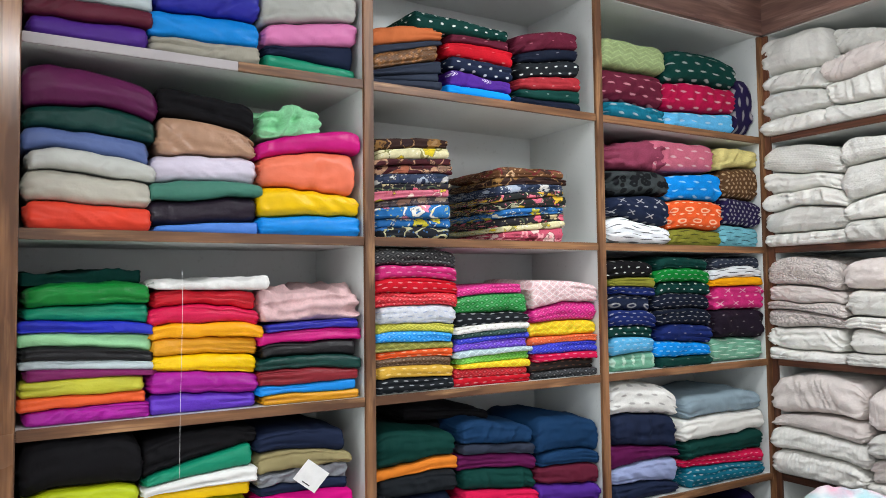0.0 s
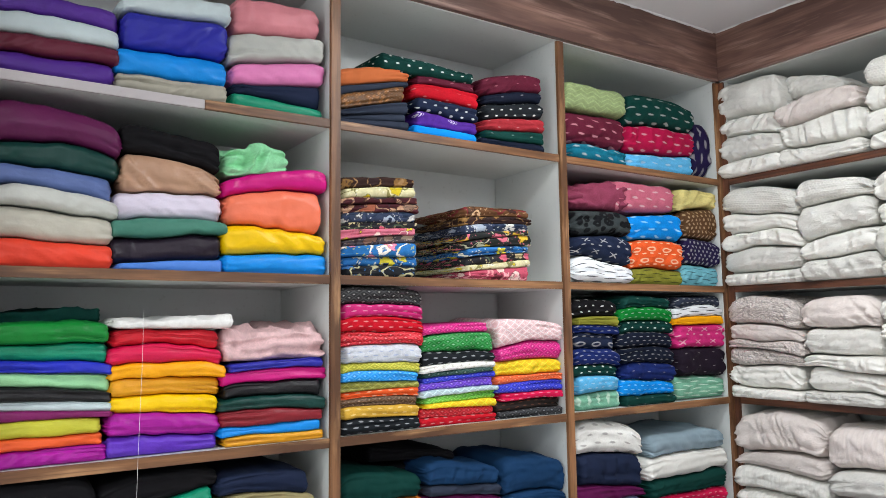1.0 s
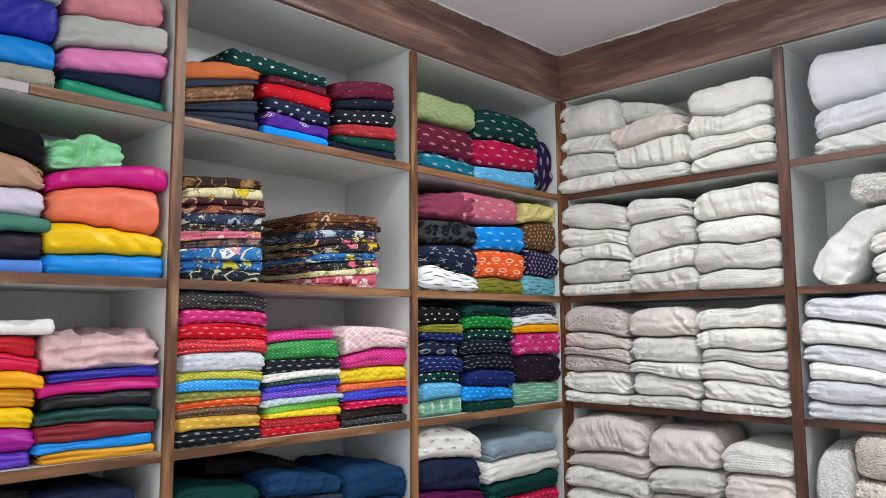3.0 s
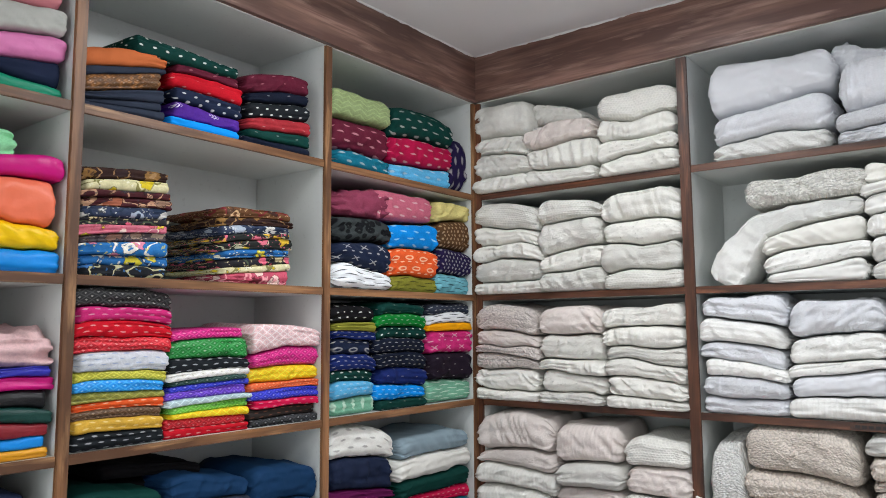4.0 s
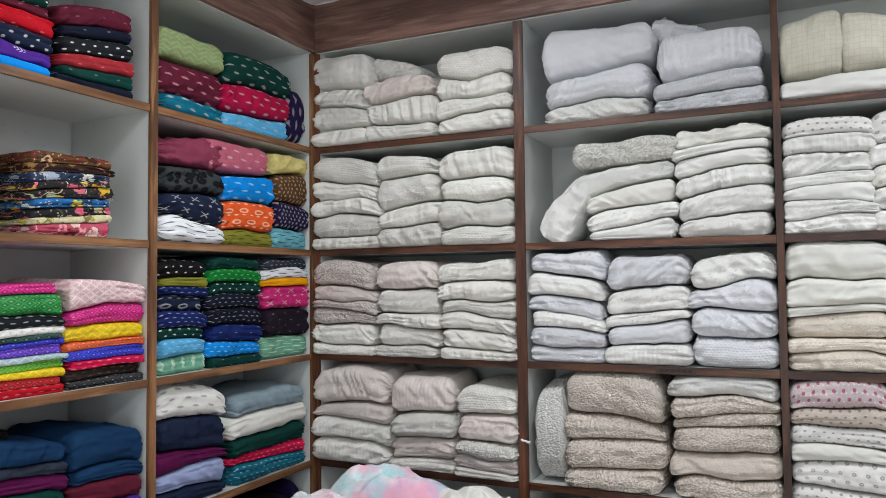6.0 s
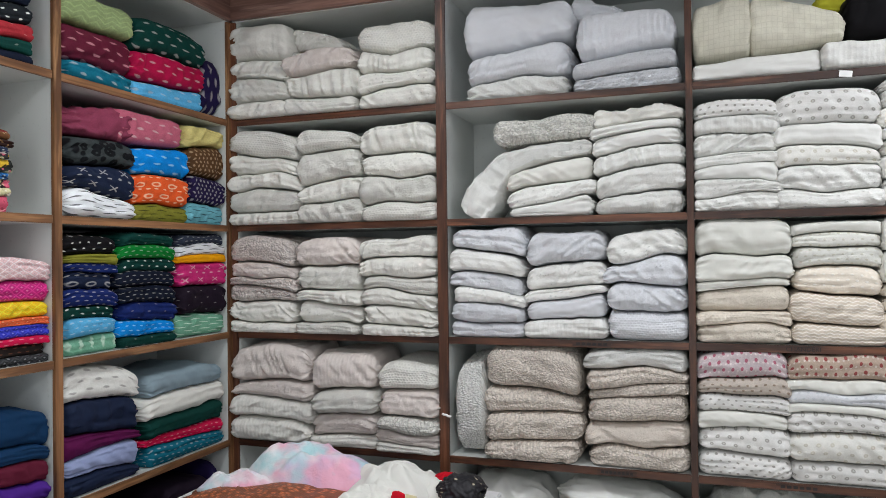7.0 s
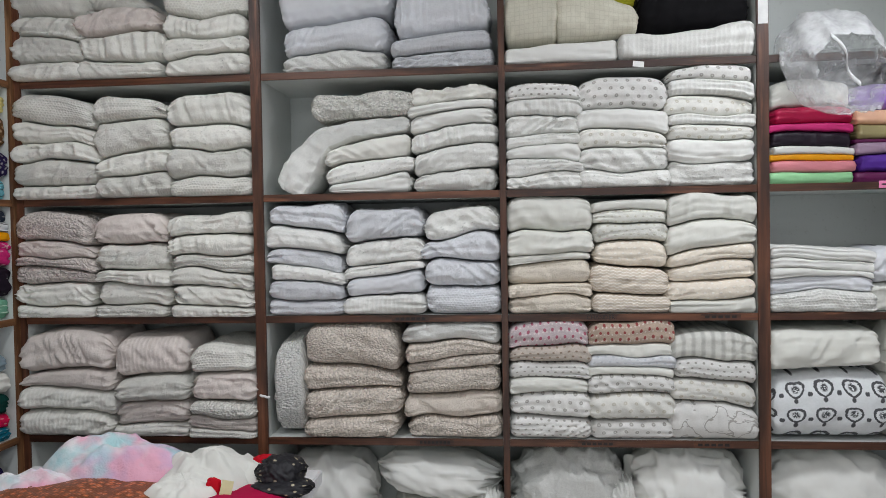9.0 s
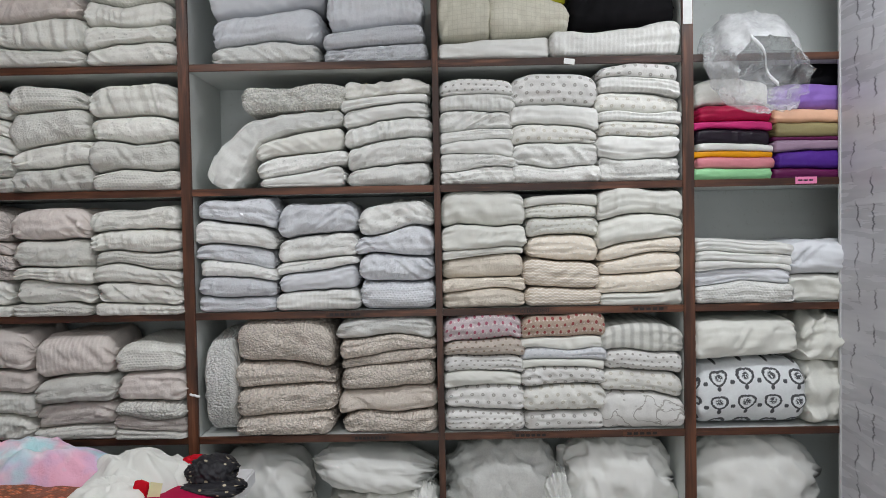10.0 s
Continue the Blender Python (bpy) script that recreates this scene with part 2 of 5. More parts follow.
def fabric(colour, kind):
    """The woven material of one colour and kind; its pattern lies in metres on the cloth."""
    if (colour, kind) in FABRICS:
        return FABRICS[colour, kind]
    g = Nodes("%s_%s" % (colour, kind))
    uv = g.node("ShaderNodeTexCoord", out=2)
    rnd = g.node("ShaderNodeObjectInfo", out=5)
    u0, v0, _ = g.split(uv)
    u, v = g.f("MULTIPLY_ADD", rnd, 3.7, u0), g.f("MULTIPLY_ADD", rnd, 1.9, v0)
    p = g.xyz(u, v, rnd)
    warp = g.f("SUBTRACT", g.noise(p, 45.0, 2.0), 0.5)
    ripple = g.f("SUBTRACT", g.noise(p, 11.0, 2.0), 0.5)
    uw, vw = g.f("MULTIPLY_ADD", warp, 0.006, u), g.f("ADD", v, g.f("MULTIPLY_ADD", warp, 0.004, g.f("MULTIPLY", ripple, 0.012)))
    base = rgb(COLOURS.get(colour, "808080"), 1.12 if colour in PALE else GAIN)
    if max(base[:3]) < 0.09:
        base = tuple(0.72 * b for b in base[:3]) + (1,)
    accent = rgb(ACCENTS[colour], GAIN) if colour in ACCENTS else tuple(0.45 * b + 0.55 * w for b, w in zip(base, (0.72, 0.70, 0.66, 1)))
    rough, sheen, spec = 0.85, 0.0, 0.1

    def cell(pu, pv, stagger=0.5):
        row = g.f("FLOOR", g.f("DIVIDE", vw, pv))
        a = g.f("ADD", g.f("DIVIDE", uw, pu), g.f("MULTIPLY", g.f("FLOORED_MODULO", row, 2.0), stagger))
        return (g.f("MULTIPLY", g.f("SUBTRACT", g.f("FRACT", a), 0.5), pu),
                g.f("MULTIPLY", g.f("SUBTRACT", g.f("FRACT", g.f("DIVIDE", vw, pv)), 0.5), pv))

    def oval(cu, cv, a, b, hard=0.35):
        r = g.f("ADD", g.f("POWER", g.f("DIVIDE", g.f("ABSOLUTE", cu), a), 2.0), g.f("POWER", g.f("DIVIDE", g.f("ABSOLUTE", cv), b), 2.0))
        return g.step(r, 1.0 - hard, 1.0 + hard, 1.0, 0.0), r

    weave = g.noise(g.xyz(g.f("MULTIPLY", u, 900.0), g.f("MULTIPLY", v, 900.0)), 1.0, 1.0)
    broad = g.noise(p, 14.0, 3.0)
    fold = g.noise(g.xyz(g.f("MULTIPLY", u, 34.0), g.f("MULTIPLY", v, 11.0), rnd), 1.0, 4.0, 0.6)
    dull = 0.94 if colour in PALE else 0.86
    colourout = g.mix(g.step(broad, 0.3, 0.72), base, tuple(dull * b for b in base[:3]) + (1,))
    height, dist = fold, 0.004
    strength = 0.35
    extra = {}
    if kind in ("silk", "satin"):
        rough, spec, sheen = (0.42, 0.28, 0.0) if kind == "silk" else (0.36, 0.4, 0.0)
        height = g.f("ADD", g.noise(g.xyz(g.f("MULTIPLY", u, 26.0), g.f("MULTIPLY", v, 26.0), rnd), 1.0, 3.0, 0.5), g.f("MULTIPLY", g.noise(p, 120.0, 2.0), 0.06))
        dist, strength = 0.006, 0.45
    elif kind == "rawsilk":
        rough, spec, sheen = 0.4, 0.28, 0.0
        slub = g.noise(g.xyz(g.f("MULTIPLY", u, 30.0), g.f("MULTIPLY", v, 700.0), rnd), 1.0, 2.0)
        colourout = g.mix(g.step(slub, 0.45, 0.75, 0.0, 0.16), colourout, tuple(min(0.9, 1.35 * b + 0.01) for b in base[:3]) + (1,))
        height, dist, strength = g.f("ADD", g.noise(p, 30.0, 4.0), g.f("MULTIPLY", slub, 0.12)), 0.006, 0.55
    elif kind in ("cotton", "crumple", "plain"):
        rough = 0.75 if kind != "plain" else 0.8
        strength = 0.3
    elif kind == "gather":
        ridge = g.noise(g.xyz(g.f("MULTIPLY_ADD", ripple, 1.5, g.f("MULTIPLY", u, 75.0)), g.f("MULTIPLY", v, 12.0), rnd), 1.0, 3.0)
        height, dist, strength = g.f("ADD", ridge, g.f("MULTIPLY", g.noise(p, 150.0, 3.0, 0.7), 0.35)), 0.005, 0.6
    elif kind == "crinkle":
        height, dist, strength = g.f("ADD", g.noise(p, 170.0, 4.0, 0.7), g.f("MULTIPLY", fold, 1.1)), 0.006, 0.85
        colourout = g.mix(g.step(g.noise(p, 330.0, 3.0), 0.45, 0.7, 0.0, 0.22), colourout, tuple(0.72 * b for b in base[:3]) + (1,))
    elif kind == "waffle":
        cu, cv = cell(0.0095, 0.0085)
        pit, _ = oval(cu, cv, 0.0036, 0.003, 0.6)
        height, dist, strength = g.f("ADD", g.f("MULTIPLY", pit, -0.4), g.f("MULTIPLY", fold, 0.9)), 0.004, 0.6
        # shade inside each waffle pit is put into the colour
        colourout = g.mix(g.f("MULTIPLY", pit, 0.16), colourout, tuple(0.55 * b for b in base[:3]) + (1,))
    elif kind == "fluff":
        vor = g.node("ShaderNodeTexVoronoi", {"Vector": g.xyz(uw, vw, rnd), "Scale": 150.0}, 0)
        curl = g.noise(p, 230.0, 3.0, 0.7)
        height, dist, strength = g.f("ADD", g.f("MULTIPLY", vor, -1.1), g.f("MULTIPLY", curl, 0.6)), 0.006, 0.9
        # deep pits between the curls darkened in the colour, standing in for shade
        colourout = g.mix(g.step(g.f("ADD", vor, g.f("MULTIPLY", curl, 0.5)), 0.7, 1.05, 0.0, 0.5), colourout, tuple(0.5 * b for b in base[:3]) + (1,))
        rough = 0.92
    elif kind == "sequin":
        vor = g.node("ShaderNodeTexVoronoi", {"Vector": g.xyz(uw, vw, rnd), "Scale": 75.0}, 0)
        pick = g.step(g.noise(p, 26.0, 2.0), 0.42, 0.5)
        spot = g.f("MULTIPLY", g.step(vor, 0.12, 0.2, 1.0, 0.0), pick)
        petal = g.f("MULTIPLY", g.step(vor, 0.2, 0.4, 1.0, 0.0), pick)
        # small dark disc put into the colour as each sequin's shadow
        colourout = g.mix(g.f("MULTIPLY", petal, 0.22), colourout, tuple(0.6 * b for b in base[:3]) + (1,))
        extra = {"Metallic": g.f("MULTIPLY", spot, 0.25)}
        rough = g.step(spot, 0.0, 1.0, 0.8, 0.22)
        height, dist, strength = g.f("ADD", g.f("MULTIPLY", petal, 0.25), g.f("MULTIPLY", g.f("ADD", g.f("MULTIPLY", fold, 0.5), g.noise(p, 110.0, 3.0)), 0.7)), 0.005, 0.5
    elif kind == "rib":
        w = g.f("SINE", g.f("MULTIPLY", uw, 2 * math.pi / 0.012))
        height, dist, strength = g.f("ADD", g.f("MULTIPLY", w, 0.16), fold), 0.003, 0.6
        colourout = g.mix(g.step(w, 0.4, 0.9, 0.0, 0.11), colourout, tuple(0.6 * b for b in base[:3]) + (1,))
    elif kind == "dash":
        cu, cv = cell(0.025, 0.0135)
        m, _ = oval(cu, cv, 0.0056, 0.0017, 0.5)
        colourout = g.mix(g.f("MULTIPLY", m, 0.68), colourout, accent)
        rough = 0.72
    elif kind == "speck":
        cu, cv = cell(0.030, 0.019)
        m, _ = oval(cu, cv, 0.0042, 0.0025, 0.4)
        colourout = g.mix(g.f("MULTIPLY", m, 0.9), colourout, rgb("d6d6d2"))
        rough = 0.72
    elif kind == "faint":
        cu, cv = cell(0.062, 0.024)
        m, _ = oval(cu, cv, 0.0045, 0.0018, 0.5)
        colourout = g.mix(g.f("MULTIPLY", m, 0.45), colourout, accent)
        rough = 0.72
    elif kind == "arrow":
        cu, cv = cell(0.095, 0.034)
        tip = g.f("FRACT", g.f("DIVIDE", g.f("ADD", cu, g.f("ABSOLUTE", cv)), 0.009))
        inside, _ = oval(cu, cv, 0.014, 0.0065, 0.1)
        m = g.f("MULTIPLY", g.step(tip, 0.45, 0.55), inside)
        colourout = g.mix(g.f("MULTIPLY", m, 0.85), colourout, rgb("d8d2e0"))
        rough = 0.72
    elif kind == "leafdash":
        cu, cv = cell(0.036, 0.052)
        m, _ = oval(cu, cv, 0.0058, 0.017, 0.55)
        colourout = g.mix(g.f("MULTIPLY", m, 0.7), colourout, accent)
        rough = 0.72
    elif kind == "zig":
        zig = g.f("ABSOLUTE", g.f("SUBTRACT", g.f("FRACT", g.f("DIVIDE", uw, 0.05)), 0.5))
        a = g.f("ABSOLUTE", g.f("SUBTRACT", g.f("FRACT", g.f("DIVIDE", g.f("MULTIPLY_ADD", zig, 0.03, vw), 0.016)), 0.5))
        colourout = g.mix(g.f("MULTIPLY", g.step(a, 0.08, 0.2, 1.0, 0.0), 0.4), colourout, accent)
        rough = 0.72
    elif kind == "leopard":
        q = g.xyz(uw, g.f("MULTIPLY", vw, 1.25), rnd)
        vor = g.f("MULTIPLY_ADD", warp, 0.35, g.node("ShaderNodeTexVoronoi", {"Vector": q, "Scale": 32.0, "Randomness": 0.7}, 0))
        m = g.f("MULTIPLY", g.step(vor, 0.42, 0.50, 1.0, 0.0), g.step(vor, 0.08, 0.13))
        colourout = g.mix(m, colourout, rgb("121316"))
        rough = 0.72
    elif kind == "cross":
        cu, cv = cell(0.066, 0.046)
        b1 = g.f("ABSOLUTE", g.f("SUBTRACT", g.f("MULTIPLY", cv, 1.5), cu))
        b2 = g.f("ABSOLUTE", g.f("MULTIPLY_ADD", cv, 1.5, cu))
        inside, r = oval(cu, cv, 0.016, 0.0105, 0.2)
        m = g.f("MULTIPLY", g.step(g.f("MINIMUM", b1, b2), 0.0022, 0.0042, 1.0, 0.0), inside)
        du, dv = cell(0.033, 0.046, 0.5)
        link, _ = oval(du, g.f("ADD", dv, 0.019), 0.0065, 0.0028, 0.5)
        colourout = g.mix(g.f("MULTIPLY", g.f("MAXIMUM", m, link), 0.85), colourout, accent)
        rough = 0.72
    elif kind == "drop":
        cu, cv = cell(0.019, 0.015)
        m, _ = oval(cu, cv, 0.0036, 0.0050, 0.5)
        colourout = g.mix(g.f("MULTIPLY", m, 0.75), colourout, accent)
        rough = 0.72
    elif kind == "bigdash":
        cu, cv = cell(0.052, 0.027)
        m, _ = oval(cu, g.f("MULTIPLY_ADD", cu, 0.12, cv), 0.0105, 0.0034, 0.6)
        colourout = g.mix(g.f("MULTIPLY", m, 0.75), colourout, accent)
        rough = 0.72
    elif kind == "ikat":
        cu, cv = cell(0.058, 0.040)
        ring, r = oval(cu, cv, 0.0165, 0.0088, 0.3)
        hole, _ = oval(cu, cv, 0.0115, 0.0046, 0.5)
        du, dv = cell(0.029, 0.040, 0.5)
        speck, _ = oval(du, g.f("ADD", dv, 0.015), 0.007, 0.0022, 0.5)
        ring = g.f("MAXIMUM", ring, speck)
        bu, bv = cell(0.075, 0.0125)
        bar, _ = oval(bu, bv, 0.022, 0.0019, 0.5)
        m = g.f("MAXIMUM", g.f("SUBTRACT", ring, hole), 0.0) if colour not in ("whiteblack", "olive", "skyteal", "mintgreen") else bar
        colourout = g.mix(g.f("MULTIPLY", m, 0.85), colourout, accent)
        rough = 0.72
    elif kind in ("net", "brocade"):
        size = 0.024 if kind == "net" else 0.02
        tone = tuple(min(0.85, 1.45 * q + 0.05) for q in base[:3]) + (1,)
        a = g.f("ABSOLUTE", g.f("SUBTRACT", g.f("FRACT", g.f("DIVIDE", g.f("ADD", uw, g.f("MULTIPLY", vw, 1.3)), size)), 0.5))
        b = g.f("ABSOLUTE", g.f("SUBTRACT", g.f("FRACT", g.f("DIVIDE", g.f("SUBTRACT", uw, g.f("MULTIPLY", vw, 1.3)), size)), 0.5))
        lines = g.step(g.f("MINIMUM", a, b), 0.05, 0.12, 1.0, 0.0)
        core = g.step(g.f("MAXIMUM", g.f("SUBTRACT", 0.5, a), g.f("SUBTRACT", 0.5, b)), 0.1, 0.16, 1.0, 0.0)
        m = g.f("MAXIMUM", lines, core)
        colourout = g.mix(g.f("MULTIPLY", m, 0.7), colourout, tone)
        colourout = g.mix(g.f("MULTIPLY", core, 0.55), colourout, accent)
        if kind == "brocade":
            vor = g.node("ShaderNodeTexVoronoi", {"Vector": g.xyz(uw, vw, rnd), "Scale": 70.0}, 0)
            colourout = g.mix(g.step(vor, 0.2, 0.5, 0.0, 0.7), colourout, rgb("3a2412"))
        rough, spec = 0.55, 0.4
    elif kind == "floral":
        ground, c1, c2, c3 = [rgb(c, GAIN) for c in FLORALS[colour]]
        q = g.xyz(g.f("MULTIPLY_ADD", ripple, 0.03, uw), g.f("MULTIPLY_ADD", warp, 0.02, vw), rnd)
        big = g.node("ShaderNodeTexVoronoi", {"Vector": q, "Scale": 24.0, "Randomness": 1.0}, 0)
        tint = g.split(g.node("ShaderNodeTexVoronoi", {"Vector": q, "Scale": 24.0, "Randomness": 1.0}, 1))[0]
        ang = g.noise(q, 85.0, 2.0)
        edge = g.f("MULTIPLY_ADD", ang, 0.5, big)
        petal = g.step(edge, 0.62, 0.67, 1.0, 0.0)
        heart = g.step(edge, 0.36, 0.4, 1.0, 0.0)
        col = g.mix(g.step(tint, 0.42, 0.44), c1, g.mix(g.step(tint, 0.74, 0.76), c2, c3))
        vine = g.step(g.f("ABSOLUTE", g.f("SUBTRACT", g.noise(q, 17.0, 1.0), 0.5)), 0.012, 0.022, 1.0, 0.0)
        colourout = g.mix(vine, g.mix(g.step(broad, 0.3, 0.7), ground, tuple(0.8 * x for x in ground[:3]) + (1,)), c3)
        colourout = g.mix(petal, colourout, col)
        tiny = g.node("ShaderNodeTexVoronoi", {"Vector": q, "Scale": 95.0}, 0)
        colourout = g.mix(g.step(tiny, 0.2, 0.28, 0.7, 0.0), colourout, c2)
        rim = g.step(g.f("ABSOLUTE", g.f("SUBTRACT", edge, 0.645)), 0.012, 0.03, 0.8, 0.0)
        colourout = g.mix(rim, colourout, tuple(0.25 * x for x in ground[:3]) + (1,))
        colourout = g.mix(heart, colourout, g.mix(g.step(tint, 0.5, 0.52), c3, ground))
        rough = 0.68
    elif kind in ("dots", "motif"):
        pu, pv, a, b = (0.02, 0.017, 0.0034, 0.003) if kind == "dots" else (0.028, 0.025, 0.0048, 0.0052)
        cu, cv = cell(pu, pv)
        m, r = oval(cu, cv, a, b, 0.5)
        inner, _ = oval(cu, cv, a * 0.45, b * 0.45, 0.5)
        m = g.f("SUBTRACT", m, g.f("MULTIPLY", inner, 0.5)) if kind == "motif" else m
        colourout = g.mix(g.f("MULTIPLY", m, 0.8 if colour in ("pinkred", "peachred", "ecru", "whitegrey", "ecrubrown") else 0.5), colourout, accent)
        height, dist, strength = g.f("ADD", g.f("MULTIPLY", m, 0.3), fold), 0.004, 0.5
    elif kind == "block":
        cu, cv = cell(0.021, 0.024)
        m, _ = oval(cu, cv, 0.0036, 0.0058, 0.25)
        du, dv = cell(0.0105, 0.024, 0.5)
        pale_mark, _ = oval(du, g.f("ADD", dv, 0.006), 0.0022, 0.003, 0.3)
        colourout = g.mix(g.f("MULTIPLY", pale_mark, 0.6), colourout, rgb("efe6e2"))
        colourout = g.mix(g.f("MULTIPLY", m, 0.85), colourout, accent)
    elif kind == "vine":
        leaf = g.node("ShaderNodeTexVoronoi", {"Vector": g.xyz(g.f("MULTIPLY", uw, 1.0), g.f("MULTIPLY", vw, 1.7), rnd), "Scale": 70.0}, 0)
        stem = g.step(g.f("ABSOLUTE", g.f("SUBTRACT", g.noise(p, 20.0, 1.0), 0.5)), 0.01, 0.02, 1.0, 0.0)
        near = g.step(g.f("ABSOLUTE", g.f("SUBTRACT", g.noise(p, 20.0, 1.0), 0.5)), 0.05, 0.08, 1.0, 0.0)
        m = g.f("MAXIMUM", stem, g.f("MULTIPLY", near, g.step(leaf, 0.26, 0.34, 1.0, 0.0)))
        colourout = g.mix(g.f("MULTIPLY", m, 0.7), colourout, accent)
    elif kind == "check":
        a = g.f("ABSOLUTE", g.f("SUBTRACT", g.f("FRACT", g.f("DIVIDE", uw, 0.012)), 0.5))
        b = g.f("ABSOLUTE", g.f("SUBTRACT", g.f("FRACT", g.f("DIVIDE", vw, 0.015)), 0.5))
        m = g.step(g.f("MINIMUM", a, b), 0.03, 0.09, 1.0, 0.0)
        colourout = g.mix(g.f("MULTIPLY", m, 0.24), colourout, accent)
    elif kind == "stripe":
        a = g.f("ABSOLUTE", g.f("SUBTRACT", g.f("FRACT", g.f("DIVIDE", uw, 0.025)), 0.5))
        colourout = g.mix(g.f("MULTIPLY", g.step(a, 0.1, 0.3, 1.0, 0.0), 0.45), colourout, accent)
    elif kind == "chevron":
        zig = g.f("ABSOLUTE", g.f("SUBTRACT", g.f("FRACT", g.f("DIVIDE", u, 0.017)), 0.5))
        a = g.f("ABSOLUTE", g.f("SUBTRACT", g.f("FRACT", g.f("DIVIDE", g.f("MULTIPLY_ADD", zig, 0.008, v), 0.0105)), 0.5))
        m = g.step(a, 0.12, 0.24, 1.0, 0.0)
        colourout = g.mix(g.f("MULTIPLY", m, 0.75), g.mix(0.45, colourout, rgb("b9a896")), rgb("f2ede5"))
        height, dist, strength = g.f("ADD", g.f("MULTIPLY", m, 0.6), fold), 0.003, 0.5
    elif kind == "buta":
        cu, cv = cell(0.070, 0.086, 0.0)
        lobe = g.f("ADD", cv, g.f("MULTIPLY", g.f("ABSOLUTE", cu), -0.35))
        _, r = oval(cu, lobe, 0.023, 0.025)
        frill = g.noise(p, 190.0, 2.0)
        ring = g.step(g.f("ABSOLUTE", g.f("SUBTRACT", g.f("MULTIPLY_ADD", frill, 0.5, r), 1.1)), 0.2, 0.32, 1.0, 0.0)
        core, _ = oval(cu, g.f("ADD", cv, -0.004), 0.010, 0.012, 0.4)
        tail, _ = oval(cu, g.f("ADD", cv, 0.033), 0.0055, 0.009, 0.4)
        side, _ = oval(g.f("SUBTRACT", g.f("ABSOLUTE", cu), 0.033), g.f("ADD", cv, 0.012), 0.004, 0.007, 0.4)
        m = g.f("MAXIMUM", g.f("MAXIMUM", ring, g.f("MULTIPLY", core, g.step(frill, 0.4, 0.48))), g.f("MAXIMUM", tail, side))
        colourout = g.mix(g.f("MULTIPLY", m, 0.9), colourout, accent)
    if kind not in ("fluff",):
        height = g.f("ADD", height, g.f("MULTIPLY", weave, 0.03))
    if kind not in ("silk", "satin", "rawsilk", "plain", "cotton"):
        mottle = g.f("ADD", g.noise(p, 210.0, 3.0, 0.7), g.f("MULTIPLY", g.noise(p, 55.0, 3.0), 0.6))
        mk = g.step(mottle, 0.62, 1.0, 0.95, 1.03) if colour in PALE else g.step(mottle, 0.62, 1.0, 0.84, 1.05)
        colourout = g.mix(1.0, colourout, g.xyz(mk, mk, mk), "MULTIPLY")
        height = g.f("ADD", height, g.f("MULTIPLY", mottle, 0.30 if colour in PALE else 0.2))
    shade = g.step(rnd, 0.0, 1.0, 0.92, 1.06)
    colourout = g.mix(1.0, colourout, g.xyz(shade, shade, shade), "MULTIPLY")
    normal = g.bump(height, strength, dist)
    g.bsdf.inputs["Sheen Weight"].default_value = sheen
    g.bsdf.inputs["Sheen Roughness"].default_value = 0.5
    g.bsdf.inputs["Specular IOR Level"].default_value = spec
    FABRICS[colour, kind] = g.done(colourout, rough, normal, **extra)
    return FABRICS[colour, kind]


# ---- mesh helpers ----
def box(bm, x0, x1, y0, y1, z0, z1, bevel=0.0):
    m = Matrix.LocRotScale(((x0 + x1) / 2, (y0 + y1) / 2, (z0 + z1) / 2), None, (abs(x1 - x0), abs(y1 - y0), abs(z1 - z0)))
    made = bmesh.ops.create_cube(bm, size=1, matrix=m)
    if bevel:
        edges = list({e for v in made["verts"] for e in v.link_edges})
        bmesh.ops.bevel(bm, geom=edges, offset=bevel, segments=2, affect="EDGES")
    return bm


def part(name, bm, material, parent=None, label=""):
    me = bpy.data.meshes.new(name)
    bm.to_mesh(me)
    bm.free()
    me.materials.append(material)
    ob = new(name, me)
    ob.parent = parent
    return tagged(ob, label)


def bar(name, material, parent, x0, x1, y0, y1, z0, z1, bevel=0.0015, label=""):
    return part(name, box(bmesh.new(), x0, x1, y0, y1, z0, z1, bevel), material, parent, label)


def structure(name, material, dims, label, category, bevel=0.0):
    ob = part(name, box(bmesh.new(), *dims, bevel), material)
    return tagged(ob, label, category, kind="structure")


def empty(name, m, label, category, group="", kind=""):
    ob = new(name)
    ob.empty_display_size = 0.05
    ob.matrix_world = m
    return tagged(ob, label, category, group, kind)


def smooth_noise(x, y, seed):
    """Value noise over two arrays, -1 to 1."""
    r = np.random.default_rng(seed)
    table = r.uniform(-1, 1, (64, 64))
    xi, yi = np.floor(x).astype(int), np.floor(y).astype(int)
    fx, fy = x - xi, y - yi
    fx, fy = fx * fx * (3 - 2 * fx), fy * fy * (3 - 2 * fy)
    at = lambda i, j: table[i % 64, j % 64]
    return ((at(xi, yi) * (1 - fx) + at(xi + 1, yi) * fx) * (1 - fy) + (at(xi, yi + 1) * (1 - fx) + at(xi + 1, yi + 1) * fx) * fy)


